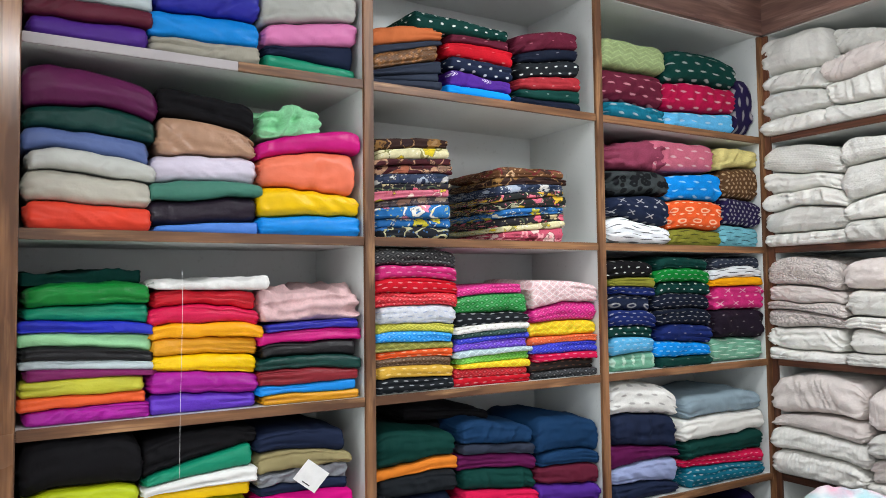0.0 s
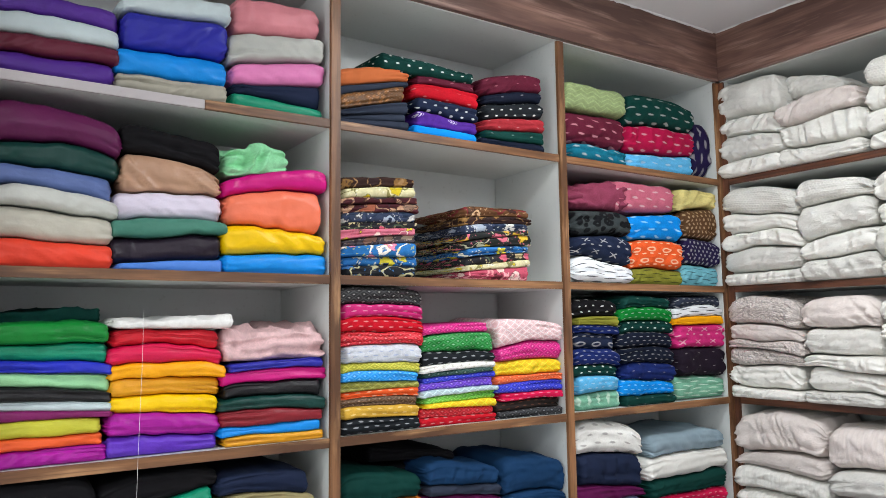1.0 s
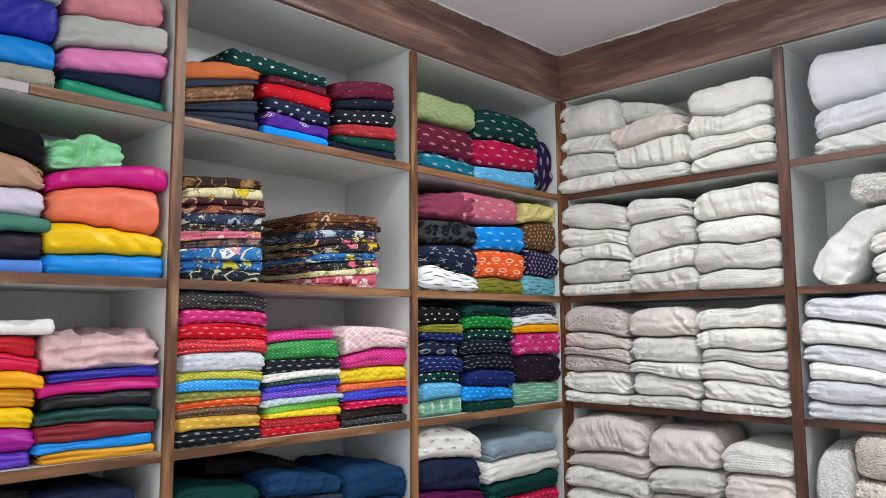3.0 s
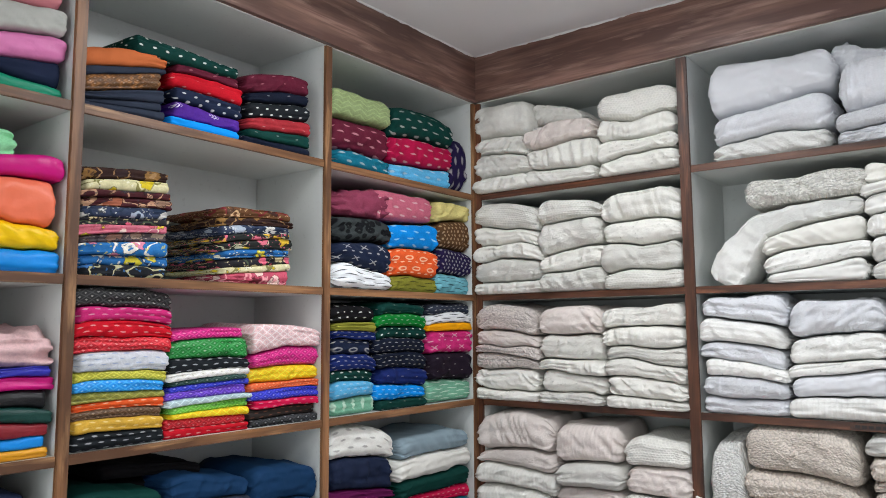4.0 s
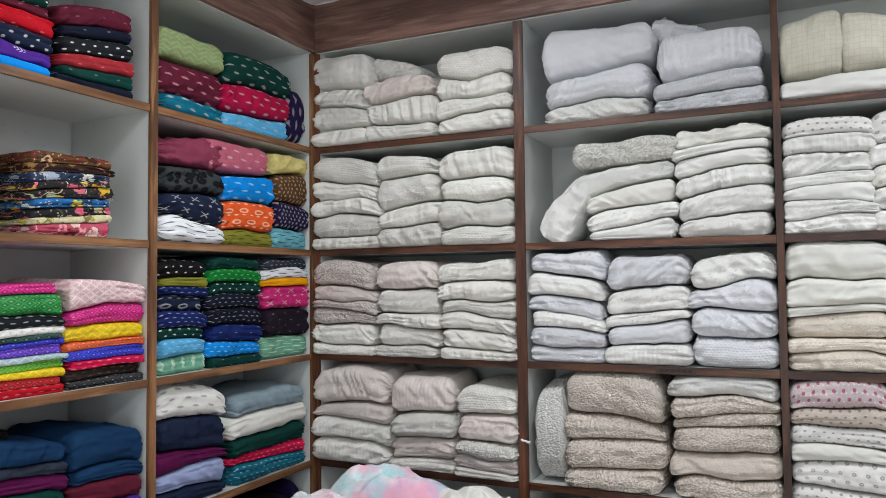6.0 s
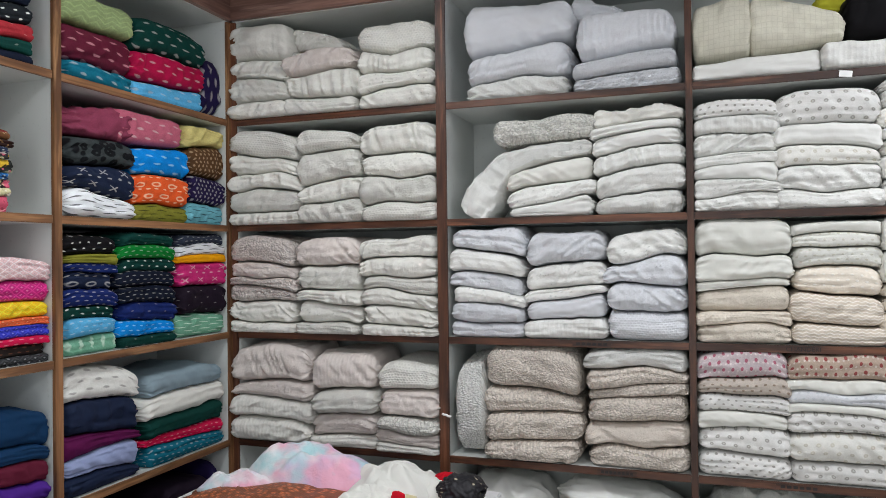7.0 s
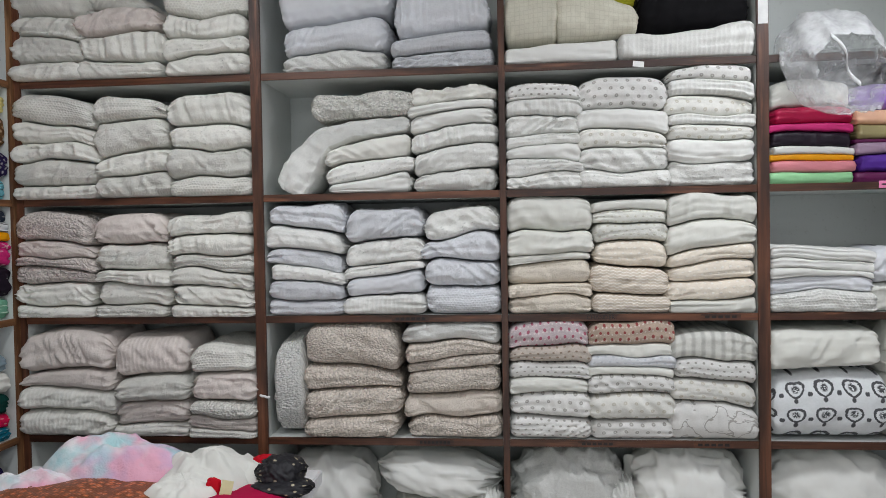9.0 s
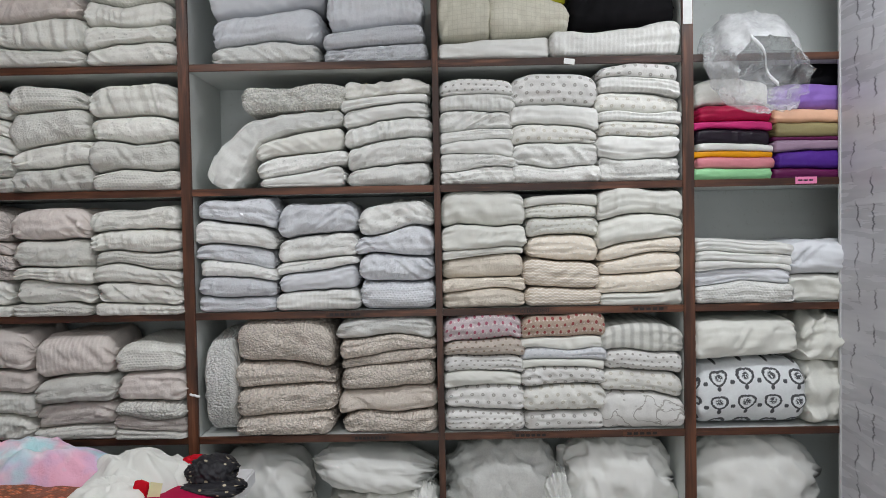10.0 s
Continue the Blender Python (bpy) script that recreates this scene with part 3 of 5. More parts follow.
def grid_mesh(name, P, UV, material, closed=True):
    """A smooth mesh from a station by profile grid of points, closed round the profile and capped at both ends."""
    n, m, _ = P.shape
    idx = np.arange(n * m).reshape(n, m)
    a, b = idx[:-1], idx[1:]
    a2, b2 = np.roll(a, -1, 1), np.roll(b, -1, 1)
    quads = np.stack([a, b, b2, a2], -1).reshape(-1, 4)
    faces = [tuple(q) for q in quads.tolist()] + [tuple(idx[0].tolist()), tuple(idx[-1][::-1].tolist())]
    me = bpy.data.meshes.new(name)
    me.from_pydata(P.reshape(-1, 3).tolist(), [], faces)
    layer = me.uv_layers.new(name="UVMap")
    loops = np.empty(len(me.loops), dtype=np.int32)
    me.loops.foreach_get("vertex_index", loops)
    layer.data.foreach_set("uv", UV.reshape(-1, 2)[loops].astype(np.float32).ravel())
    me.polygons.foreach_set("use_smooth", np.ones(len(me.polygons), dtype=bool))
    me.materials.append(material)
    me.update()
    return me


WRINKLE = {"silk": 0.55, "satin": 1.3, "rawsilk": 0.9, "cotton": 0.8, "plain": 1.1, "gather": 1.6, "crinkle": 1.3, "waffle": 1.2, "fluff": 1.3,
           "sequin": 1.3, "rib": 1.0, "crumple": 2.3, "floral": 0.9, "net": 0.8, "dash": 0.7, "ikat": 0.7}
END_RINGS = (0.97, 0.86, 0.66, 0.42, 0.2, 0.03)


def cloth_mesh(width, low, high, kind, material, seed, depth=0.235, puffy=False):
    """One folded cloth between two wavy surfaces: rounded fold in front, and ends that show the edges of its layers."""
    r = np.random.default_rng(seed)
    N = 66 if puffy else 50
    s = np.linspace(-1, 1, N)
    s = np.sign(s) * (1 - (1 - np.abs(s)) ** 1.35)
    x = s * width / 2
    zb, zt = low(x), high(x)
    h = np.maximum(zt - zb, 0.006)
    H = h.mean()
    soft = min(0.008 + 0.26 * H, 0.028) if puffy and H < 0.9 * width else min(0.004 + 0.14 * H, 0.014)
    reach = np.clip((width / 2 - np.abs(x)) / soft, 0, 1)
    end = np.sqrt(np.clip(1 - (1 - reach) ** 2, 0, 1))
    mid, hh = (zb + zt) / 2, h * ((0.45 + 0.55 * end) if puffy else (0.68 + 0.32 * end)) / 2
    F = 23 if H > 0.028 else 15
    phi = np.linspace(-math.pi / 2, math.pi / 2, F)
    sq = np.sign(np.sin(phi)) * np.abs(np.sin(phi)) ** (0.86 if puffy else 0.8)
    rad = min(0.42 * H, 0.075) if H > 0.085 else min(0.56 * H, 0.036) if puffy else min(0.5 * H, 0.026)
    top = np.linspace(rad, depth, 8)[1:]
    bot = np.linspace(depth, rad, 5)[1:-1]
    nt = len(top)
    d = np.concatenate([rad * (1 - np.cos(phi) ** 0.7), top, [depth + 0.004], bot])
    zf = np.concatenate([sq, np.ones(nt), [0.0], -np.ones(len(bot))])
    arc = np.concatenate([sq * H * 0.6, 0.6 * H + top - rad, [depth + 0.1], -0.6 * H - (bot - rad)])
    X = np.repeat(x[:, None], len(d), 1)
    Dp = np.repeat(d[None, :], N, 0)
    # the front lip stands a little clear of the cloths above and below
    lip = 1 - (0.11 if puffy else 0.07) * np.clip(1 - d / (rad + 0.035), 0, 1) ** 0.5
    Z = mid[:, None] + hh[:, None] * (zf * lip)[None, :]
    amp = 0.0024 * WRINKLE.get(kind, 0.8) * np.clip(H / 0.035, 0.5, 1.6)
    A = np.repeat(arc[None, :], N, 0)
    lean = r.uniform(-1.3, 1.3)
    n1 = smooth_noise(X * 13 + 9, A * 10 + 3, seed + 1)
    # pleats across the fold, gathered in patches, and long creases along it
    patch = np.clip(0.55 + 0.8 * smooth_noise(X * 9 + 20, A * 4 + 2, seed + 9), 0.1, 1.2)
    n2 = smooth_noise((X + lean * A) * (62 if kind == "gather" else 40), A * (9 if kind == "gather" else 14) + 5, seed + 2)
    n3 = smooth_noise(X * 95, A * 95, seed + 3)
    n5 = smooth_noise(X * 7 + 3, A * 75 + 0.8 * n1 + 7, seed + 10)
    edge = np.exp(-(width / 2 - np.abs(X)) / 0.035)
    n4 = smooth_noise(X * 22 + 4, A * 110 + 11, seed + 4)
    push = amp * (1.7 * n1 + 1.5 * patch * (1 - 2 * np.abs(n2)) + 0.35 * n3 + 0.8 * n5 + 2.4 * edge * n4)
    front = (np.cos(phi) ** 0.4)[None, :]
    Dp[:, :F] -= push[:, :F] * front
    Z[:, F:F + nt] += 0.6 * push[:, F:F + nt]
    Z[:, :F] += 0.4 * amp * n2[:, :F] * front
    Dp[:, :F] += ((1 - end) * (0.022 if puffy else 0.010))[:, None] * front
    if kind == "crumple":
        k = slice(F - 5, F + nt)
        Z[:, k] += 0.0075 * np.clip(H / 0.03, 0.4, 1.4) * (smooth_noise(X * 22, Dp * 18, seed + 5) + 0.7 * (1 - 2 * np.abs(smooth_noise(X * 40, Dp * 34, seed + 6))))[:, k]
        Dp[:, :F] += 0.008 * smooth_noise(X * 20, A * 30, seed + 7)[:, :F]
    # creases where the folded layers meet
    layers = 0
    if H > 0.016 and kind not in ("silk", "satin", "crumple"):
        layers = int(r.integers(0, 3)) if kind in ("fluff", "plain") else int(r.integers(1, 4))
    for _ in range(layers):
        at = r.uniform(-0.6, 0.6) + 0.25 * smooth_noise(x * 9 + r.uniform(0, 9), x * 0 + 2, seed + 8)
        reachin = 1 / (1 + np.exp(-(x * r.choice([-1, 1]) / width + r.uniform(-0.25, 0.3)) * 18))
        Dp[:, :F] += 0.006 * reachin[:, None] * np.exp(-((sq[None, :] - at[:, None]) / (0.0028 / H + 0.025)) ** 2) * front
    P = np.stack([X, Dp, Z], -1)
    UV = np.stack([X + 1, A + 1], -1)
    # the two ends: layer edges one above the other, uneven and slightly fanned
    count = max(2.0, H / r.uniform(0.006, 0.010))
    ends, uvs = [], []
    for at, sign in ((0, -1), (N - 1, 1)):
        ring, axis = P[at], np.array([0.0, 0.5 * depth, mid[at]])
        rows, uvr = [], []
        for j, k in enumerate(END_RINGS):
            q = axis + (ring - axis) * k
            level = (q[:, 2] - zb[at]) / h[at]
            wave = level * count + 0.5 * smooth_noise(q[:, 1] * 14 + 5, level * 2 + 5, seed + 11)
            ridge = np.abs(np.sin(math.pi * wave)) ** 0.6
            out = 0.0045 * (ridge - 0.5) + 0.004 * smooth_noise(level * count * 0.7 + 3, q[:, 1] * 8 + 3, seed + 12)
            q[:, 0] = ring[:, 0] + sign * (0.0012 * (j + 1) + out * min(1.0, 0.5 * (j + 1)))
            rows.append(q)
            uvr.append(np.stack([UV[at, :, 0] + sign * (1 - k) * 0.1, UV[at, :, 1]], -1))
        if sign < 0:
            rows, uvr = rows[::-1], uvr[::-1]
        ends.append(np.array(rows))
        uvs.append(np.array(uvr))
    P = np.concatenate([ends[0], P, ends[1]], 0)
    UV = np.concatenate([uvs[0], UV, uvs[1]], 0)
    return grid_mesh("folded_cloth", P, UV, material)


BAYS = {"L": [(-1.926, -1.311), (-1.289, -0.671), (-0.647, -0.019)], "R": [(0.022, 0.677), (0.706, 1.341), (1.359, 1.993), (2.023, 2.77)]}
SIDE = {"L": Matrix.Rotation(math.pi / 2, 4, "Z"), "R": Matrix.Identity(4)}
COUNT = [0]


def stack(side, u0, u1, levels, cloths, back=0.0):
    """A pile of folded cloths from u0 to u1 along a wall's shelves; levels: heights at both ends, from below."""
    base_seed = 1000 + 100 * COUNT[0]
    COUNT[0] += 1
    r = np.random.default_rng(base_seed)
    width, mid = u1 - u0, (u0 + u1) / 2
    total = len(levels) - 1
    pale = cloths[0].split()[0] in PALE
    bay = [b for b in BAYS[side] if b[0] - 0.05 < mid < b[1] + 0.05][0]

    def surface(k):
        (zl, zr) = levels[k]
        thin = min(min(b - a for a, b in zip(levels[i], levels[i + 1])) for i in (max(k - 1, 0), min(k, total - 1)))
        amp = 0.0 if k == 0 else min(0.011, 0.25 * thin) if pale else min(0.0055, 0.15 * thin)
        shift = r.uniform(0, 50)
        droop = 0.05 * (levels[k][0] - levels[0][0]) if k else 0.0
        droop = min(droop, 0.25 * thin)
        return lambda x: (zl + (zr - zl) * (x / width + 0.5) + amp * smooth_noise(x * 10 + shift, x * 0 + k, base_seed)
                          + (0.12 if pale else 0.4) * amp * smooth_noise(x * 40 + shift, x * 0 + k, base_seed + 1) - droop * np.abs(2 * x / width) ** 4)

    faces = [surface(k) for k in range(len(levels))]
    for k, name in enumerate(cloths):
        colour, kind = name.split()
        z0 = min(levels[k])
        lo, hi = faces[k], faces[k + 1]
        grow = (r.uniform(-0.006, 0.012, 2) if mid < 1.36 else r.uniform(-0.002, 0.011, 2)) if pale else r.uniform(-0.010, 0.008, 2)
        if side == "R" and mid < 0.25:
            grow[0] = r.uniform(0.008, 0.02)
        a, b = max(u0 - grow[0], 0.0 if side == "R" and mid < 0.25 else bay[0] + 0.001), min(u1 + grow[1], bay[1] - 0.001)
        me = cloth_mesh(b - a, lambda x: lo(x) - z0 - 0.0006, lambda x: hi(x) - z0 + 0.0006, kind, fabric(colour, kind), base_seed + 7 * k,
                        depth=0.225 - back * 0.6, puffy=pale and (mid < 1.36 or kind in ("motif", "dots", "crinkle", "buta", "chevron")))
        ob = new(KIND_NAMES.get(kind, "folded_cloth"), me)
        ob.matrix_world = SIDE[side] @ pose((a + b) / 2, (-0.028 if pale and mid < 0.7 and side == "R" else -0.010 if pale else 0.004) + back + r.uniform(0, 0.014), z0, 0, 0, r.uniform(-2.2, 2.2) if b - a < 0.3 else 0)
        words = COLOUR_WORDS.get(colour, " ".join(colour.split("_"))) if kind != "floral" else FLORAL_WORDS[colour]
        where = "on the shelf" if k == 0 else "in a stack"
        tagged(ob, "folded %s %s %s" % (words, KIND_WORDS[kind], where), "fabric", "folded cloths on the shelves")


KIND_NAMES = {"silk": "folded_silk", "satin": "folded_silk", "rawsilk": "folded_silk", "dash": "folded_ikat", "bigdash": "folded_ikat", "ikat": "folded_ikat", "leafdash": "folded_ikat",
              "zig": "folded_ikat", "leopard": "folded_ikat", "cross": "folded_ikat", "drop": "folded_ikat",
              "net": "folded_brocade", "brocade": "folded_brocade", "floral": "folded_print", "cotton": "folded_cotton", "fluff": "folded_embroidery",
              "sequin": "folded_embroidery", "motif": "folded_print", "dots": "folded_print"}
FLORAL_WORDS = {
    "blackcream": "black and cream", "blueyellow": "blue and yellow", "bluepink": "blue and pink", "greybrown": "grey brown", "pinkyellow": "pink and yellow",
    "blackpink": "black and pink", "bluegrey": "blue grey", "maroonbrown": "maroon and brown", "creamyellow": "cream and yellow",
    "brownmaroon": "brown and maroon", "pinkmaroon": "pink and maroon", "blackyellow": "black and yellow", "tanbrown": "tan and brown",
}

# ---- room ----
structure("floor", floor_tile(), (-0.4, ROOM_X + 0.1, ROOM_Y - 0.1, 0.4, -0.1, 0.0), "grey-beige polished tile floor of the shop", "floor")
structure("ceiling", CEILING_PAINT, (-0.4, ROOM_X + 0.1, ROOM_Y - 0.1, 0.4, CEIL, CEIL + 0.1), "plain white painted ceiling", "ceiling")
structure("wall_west", WALL_PAINT, (-0.4, -0.30, ROOM_Y, 0.4, 0, CEIL), "off-white painted wall behind the shelves", "wall")
structure("wall_north", WALL_PAINT, (-0.30, 2.9, 0.30, 0.4, 0, CEIL), "off-white painted wall behind the shelves", "wall")
structure("wall_east", MARBLE, (ROOM_X, ROOM_X + 0.1, ROOM_Y, -0.004, 0, CEIL), "grey marble-print wall panel with thin dark veins", "wall")
# unseen walls round an opening added to hold the fill lamp
for dims in ((-0.4, 0.3, ROOM_Y - 0.1, ROOM_Y, 0, CEIL), (2.1, ROOM_X + 0.1, ROOM_Y - 0.1, ROOM_Y, 0, CEIL), (0.3, 2.1, ROOM_Y - 0.1, ROOM_Y, 2.15, CEIL)):
    structure("wall_south", WALL_PAINT, dims, "unseen off-white painted wall beside the opening added for fill light", "wall")
structure("wall_end", WALL_PAINT, (2.80, 2.9, -0.004, 0.30, 0, CEIL), "off-white painted wall", "wall")
structure("trim", simple("trim_metal", "c9c9c9", 0.35), (ROOM_X - 0.004, ROOM_X + 0.012, -0.004, 0.004, 0, CEIL), "pale edge strip at the end of the marble panel", "trim")


def shelving(name, side, woods, u0, u1, dividers, label):
    """A built-in wall of open compartments: pale boards with wood-print edge strips."""
    rig = empty(name, SIDE[side], label, "shelving", kind="")
    bar("back_panel", LAMINATE, rig, u0, u1, DEPTH, DEPTH + 0.012, 0.0, ROWS[0] + 0.1, 0, "pale laminated back panel")
    spans = []
    for c, w in dividers:
        p = bar("divider", LAMINATE, rig, c - w / 2, c + w / 2, 0.006, DEPTH - 0.001, 0.0, ROWS[0] + 0.09, 0.0008, "pale laminated upright panel")
        bar("edge_strip", woods[2], p, c - w / 2 - 0.0005, c + w / 2 + 0.0005, -0.004, 0.006, 0.0, ROWS[0] - 0.012, 0.001, "wood-print edge strip")
        spans.append((c - w / 2, c + w / 2))
    for (_, a), (b, _) in zip(spans, spans[1:]):
        for z in ROWS + [0.29]:
            if side == "R" and a > 2.0 and z == ROWS[0]:
                continue
            t = THICK / 2
            p = bar("shelf_board", LAMINATE, rig, a, b, 0.007, DEPTH - 0.001, z - t, z + t, 0.0006, "pale laminated shelf board")
            if side == "L" and a < -1.9 and z == ROWS[1]:
                bar("edge_strip", WORN_EDGE, p, a + 0.0008, -1.57, 0.0, 0.007, z - t, z + t, 0.001, "bare pale edge where the wood strip came off")
                bar("edge_strip", woods[0], p, -1.57, b - 0.0008, -0.001, 0.007, z - t - 0.0004, z + t + 0.0004, 0.001, "torn wood-print edge strip")
            elif z < ROWS[0]:
                bar("edge_strip", woods[0], p, a + 0.0008, b - 0.0008, -0.001, 0.007, z - t - 0.0004, z + t + 0.0004, 0.001, "wood-print edge strip")
    return rig


shelving("left_wall_shelves", "L", WOOD_TAN, -1.95, 0.0, [(-1.936, 0.018), (-1.300, 0.021), (-0.659, 0.021), (-0.010, 0.016)],
         "built-in wall of open shelves with tan wood-print edges")
shelving("right_wall_shelves", "R", WOOD_RED, 0.0, 2.80, [(0.0125, 0.016), (0.6915, 0.027), (1.350, 0.016), (2.008, 0.028), (2.78, 0.018)],
         "built-in wall of open shelves with dark red-brown wood-print edges")
# fascia boards between the shelves and the ceiling
fas = part("fascia", box(bmesh.new(), -1.93, -0.001, -0.008, 0.05, ROWS[0] - 0.006, CEIL - 0.001, 0.001), WOOD_FASCIA)
fas.matrix_world = SIDE["L"]
tagged(fas, "red-brown wood-print fascia board under the ceiling", "trim", kind="structure")
fas = part("fascia", box(bmesh.new(), 0.008, 2.02, -0.008, 0.05, ROWS[0] - 0.006, CEIL - 0.001, 0.001), WOOD_FASCIA)
tagged(fas, "red-brown wood-print fascia board under the ceiling", "trim", kind="structure")
end = part("wall_panel", box(bmesh.new(), -3.2, -1.929, -0.03, 0.06, 0, CEIL - 0.001, 0.001), wood("glossy_panel_wood", rgb("553722"), rgb("986b46"), rgb("b58a60"), 2, 0.2))
end.matrix_world = SIDE["L"]
tagged(end, "tan wood-print panel at the end of the shelves", "wall panel", kind="structure")

# rough plaster bead where the fascia meets the ceiling
def bead(length):
    x = np.linspace(0, length, int(length / 0.012))
    a = np.linspace(0, 2 * math.pi, 8, endpoint=False)
    r = 0.0035 + 0.0022 * smooth_noise(x * 21, x * 0 + 3, 5) + 0.0018 * smooth_noise(x * 67, x * 0 + 3, 6)
    P = np.stack([np.repeat(x[:, None], 8, 1), -0.008 + r[:, None] * np.cos(a)[None, :] * 0.7, CEIL - 0.001 + r[:, None] * np.sin(a)[None, :]], -1)
    return grid_mesh("plaster_bead", P, P[:, :, :2] * 1.0, CEILING_PAINT)


for side, off, length in (("L", -1.92, 1.90), ("R", 0.012, 2.0)):
    ob = new("trim", bead(length))
    ob.matrix_world = SIDE[side] @ pose(off, 0, 0)
    tagged(ob, "rough white plaster bead along the ceiling", "trim", kind="structure")

# unseen ceiling lights; all but the first are added to even the brightness
GLOW = Nodes("lamp_diffuser")
GLOW.bsdf.inputs["Emission Color"].default_value = (0.92, 0.97, 1.0, 1)
GLOW.bsdf.inputs["Emission Strength"].default_value = 8.0
GLOW.done((0.9, 0.9, 0.9, 1), 0.5)
LAMP_RIM = simple("lamp_rim", "e0e0e0", 0.4)
for lx, ly in LAMPS:
    light = empty("unseen_ceiling_light", pose(lx, ly, CEIL), "unseen round white ceiling light, switched on to brighten the shelves", "lamp", "ceiling lights")
    rim = bmesh.new()
    ring = [bmesh.ops.create_circle(rim, segments=40, radius=r, matrix=Matrix.Translation((0, 0, z)))["verts"]
            for r, z in ((0.135, -0.016), (0.14, -0.026), (0.155, -0.024), (0.16, 0.0))]
    for a, b in zip(ring, ring[1:]):
        for k in range(40):
            rim.faces.new((a[k], a[(k + 1) % 40], b[(k + 1) % 40], b[k]))
    part("rim", rim, LAMP_RIM, light)
    disc = bmesh.new()
    bmesh.ops.create_cone(disc, cap_ends=True, segments=40, radius1=0.136, radius2=0.136, depth=0.008, matrix=Matrix.Translation((0, 0, -0.013)))
    part("diffuser", disc, GLOW.m, light)

# ---- folded cloths, shelf by shelf ----
stack("L", -1.922, -1.725, [(1.937, 1.937), (1.977, 1.980), (2.007, 2.013), (2.047, 2.051), (2.086, 2.092)],
      ["purple silk", "wine silk", "ice silk", "purple silk"])
stack("L", -1.725, -1.522, [(1.937, 1.937), (1.973, 1.975), (2.020, 2.029), (2.088, 2.104), (2.113, 2.144)],
      ["stone cotton", "azure silk", "royal silk", "ice silk"])
stack("L", -1.518, -1.321, [(1.937, 1.937), (1.966, 1.962), (1.984, 2.013), (2.030, 2.066), (2.088, 2.114), (2.166, 2.185)],
      ["jade silk", "navy cotton", "rosepink silk", "silver cotton", "salmon silk"])
stack("L", -1.922, -1.721, [(1.611, 1.611), (1.660, 1.659), (1.712, 1.701), (1.751, 1.733), (1.787, 1.774), (1.829, 1.822), (1.900, 1.876)],
      ["vermilion silk", "bone silk", "silver silk", "steel silk", "bottle silk", "plum silk"])
stack("L", -1.719, -1.527, [(1.611, 1.611), (1.624, 1.636), (1.673, 1.682), (1.707, 1.709), (1.760, 1.762), (1.828, 1.805), (1.885, 1.858)],
      ["cornflower silk", "aubergine silk", "seagreen silk", "lavenderwhite silk", "tan satin", "black cotton"])
stack("L", -1.522, -1.316, [(1.611, 1.611), (1.650, 1.655), (1.704, 1.701), (1.768, 1.793), (1.799, 1.832)],
      ["azure silk", "yellow silk", "coral silk", "magenta silk"])
stack("L", -1.528, -1.394, [(1.796, 1.815), (1.850, 1.865)],
      ["mint crumple"])
stack("L", -1.922, -1.722, [(1.284, 1.284), (1.308, 1.311), (1.337, 1.333), (1.360, 1.359), (1.381, 1.368), (1.395, 1.386), (1.420, 1.406), (1.442, 1.432), (1.463, 1.449), (1.482, 1.486), (1.519, 1.522)],
      ["orchid rawsilk", "orange rawsilk", "lime rawsilk", "berry rawsilk", "ice rawsilk", "black rawsilk", "palegreen rawsilk", "blue rawsilk", "jade rawsilk", "green rawsilk"])
stack("L", -1.922, -1.729, [(1.516, 1.519), (1.534, 1.544)],
      ["bottle crumple"], back=0.05)
stack("L", -1.719, -1.525, [(1.284, 1.284), (1.327, 1.314), (1.363, 1.353), (1.390, 1.383), (1.420, 1.415), (1.449, 1.441), (1.481, 1.473), (1.509, 1.506)],
      ["violet rawsilk", "orchid rawsilk", "yellow rawsilk", "mustard rawsilk", "amber rawsilk", "crimson rawsilk", "red rawsilk"])
stack("L", -1.722, -1.513, [(1.508, 1.505), (1.517, 1.529)],
      ["white crumple"])
stack("L", -1.522, -1.316, [(1.284, 1.284), (1.303, 1.304), (1.321, 1.325), (1.354, 1.348), (1.379, 1.375), (1.404, 1.405), (1.426, 1.428), (1.441, 1.446)],
      ["mustard rawsilk", "azure rawsilk", "darkred rawsilk", "bottle rawsilk", "black rawsilk", "magenta rawsilk", "royal rawsilk"])
stack("L", -1.528, -1.323, [(1.441, 1.445), (1.496, 1.501)],
      ["palepink crumple"])
stack("L", -1.922, -1.739, [(0.954, 0.954), (1.133, 1.121), (1.180, 1.179), (1.269, 1.259)],
      ["chartreuse silk", "chartreuse silk", "black cotton"])
stack("L", -1.730, -1.533, [(0.954, 0.954), (1.119, 1.126), (1.147, 1.149), (1.163, 1.179), (1.180, 1.221), (1.244, 1.256)],
      ["chartreuse silk", "yellow silk", "white cotton", "jade silk", "black cotton"])
stack("L", -1.527, -1.342, [(0.954, 0.954), (1.091, 1.083), (1.115, 1.109), (1.130, 1.128), (1.161, 1.158), (1.198, 1.184), (1.240, 1.234)],
      ["vermilion cotton", "magenta cotton", "navy cotton", "greycheck crumple", "khaki cotton", "navy cotton"])
stack("L", -1.289, -1.116, [(1.937, 1.937), (1.946, 1.961), (1.955, 1.981), (1.965, 2.010), (1.998, 2.049), (2.019, 2.058), (2.055, 2.090)],
      ["slate cotton", "slate cotton", "slate cotton", "bronze brocade", "slate cotton", "rust cotton"])
stack("L", -1.095, -0.918, [(1.937, 1.937), (1.960, 1.961), (1.995, 1.994), (2.031, 2.030), (2.063, 2.065), (2.082, 2.088)],
      ["azure cotton", "purple arrow", "navy speck", "red faint", "wine faint"])
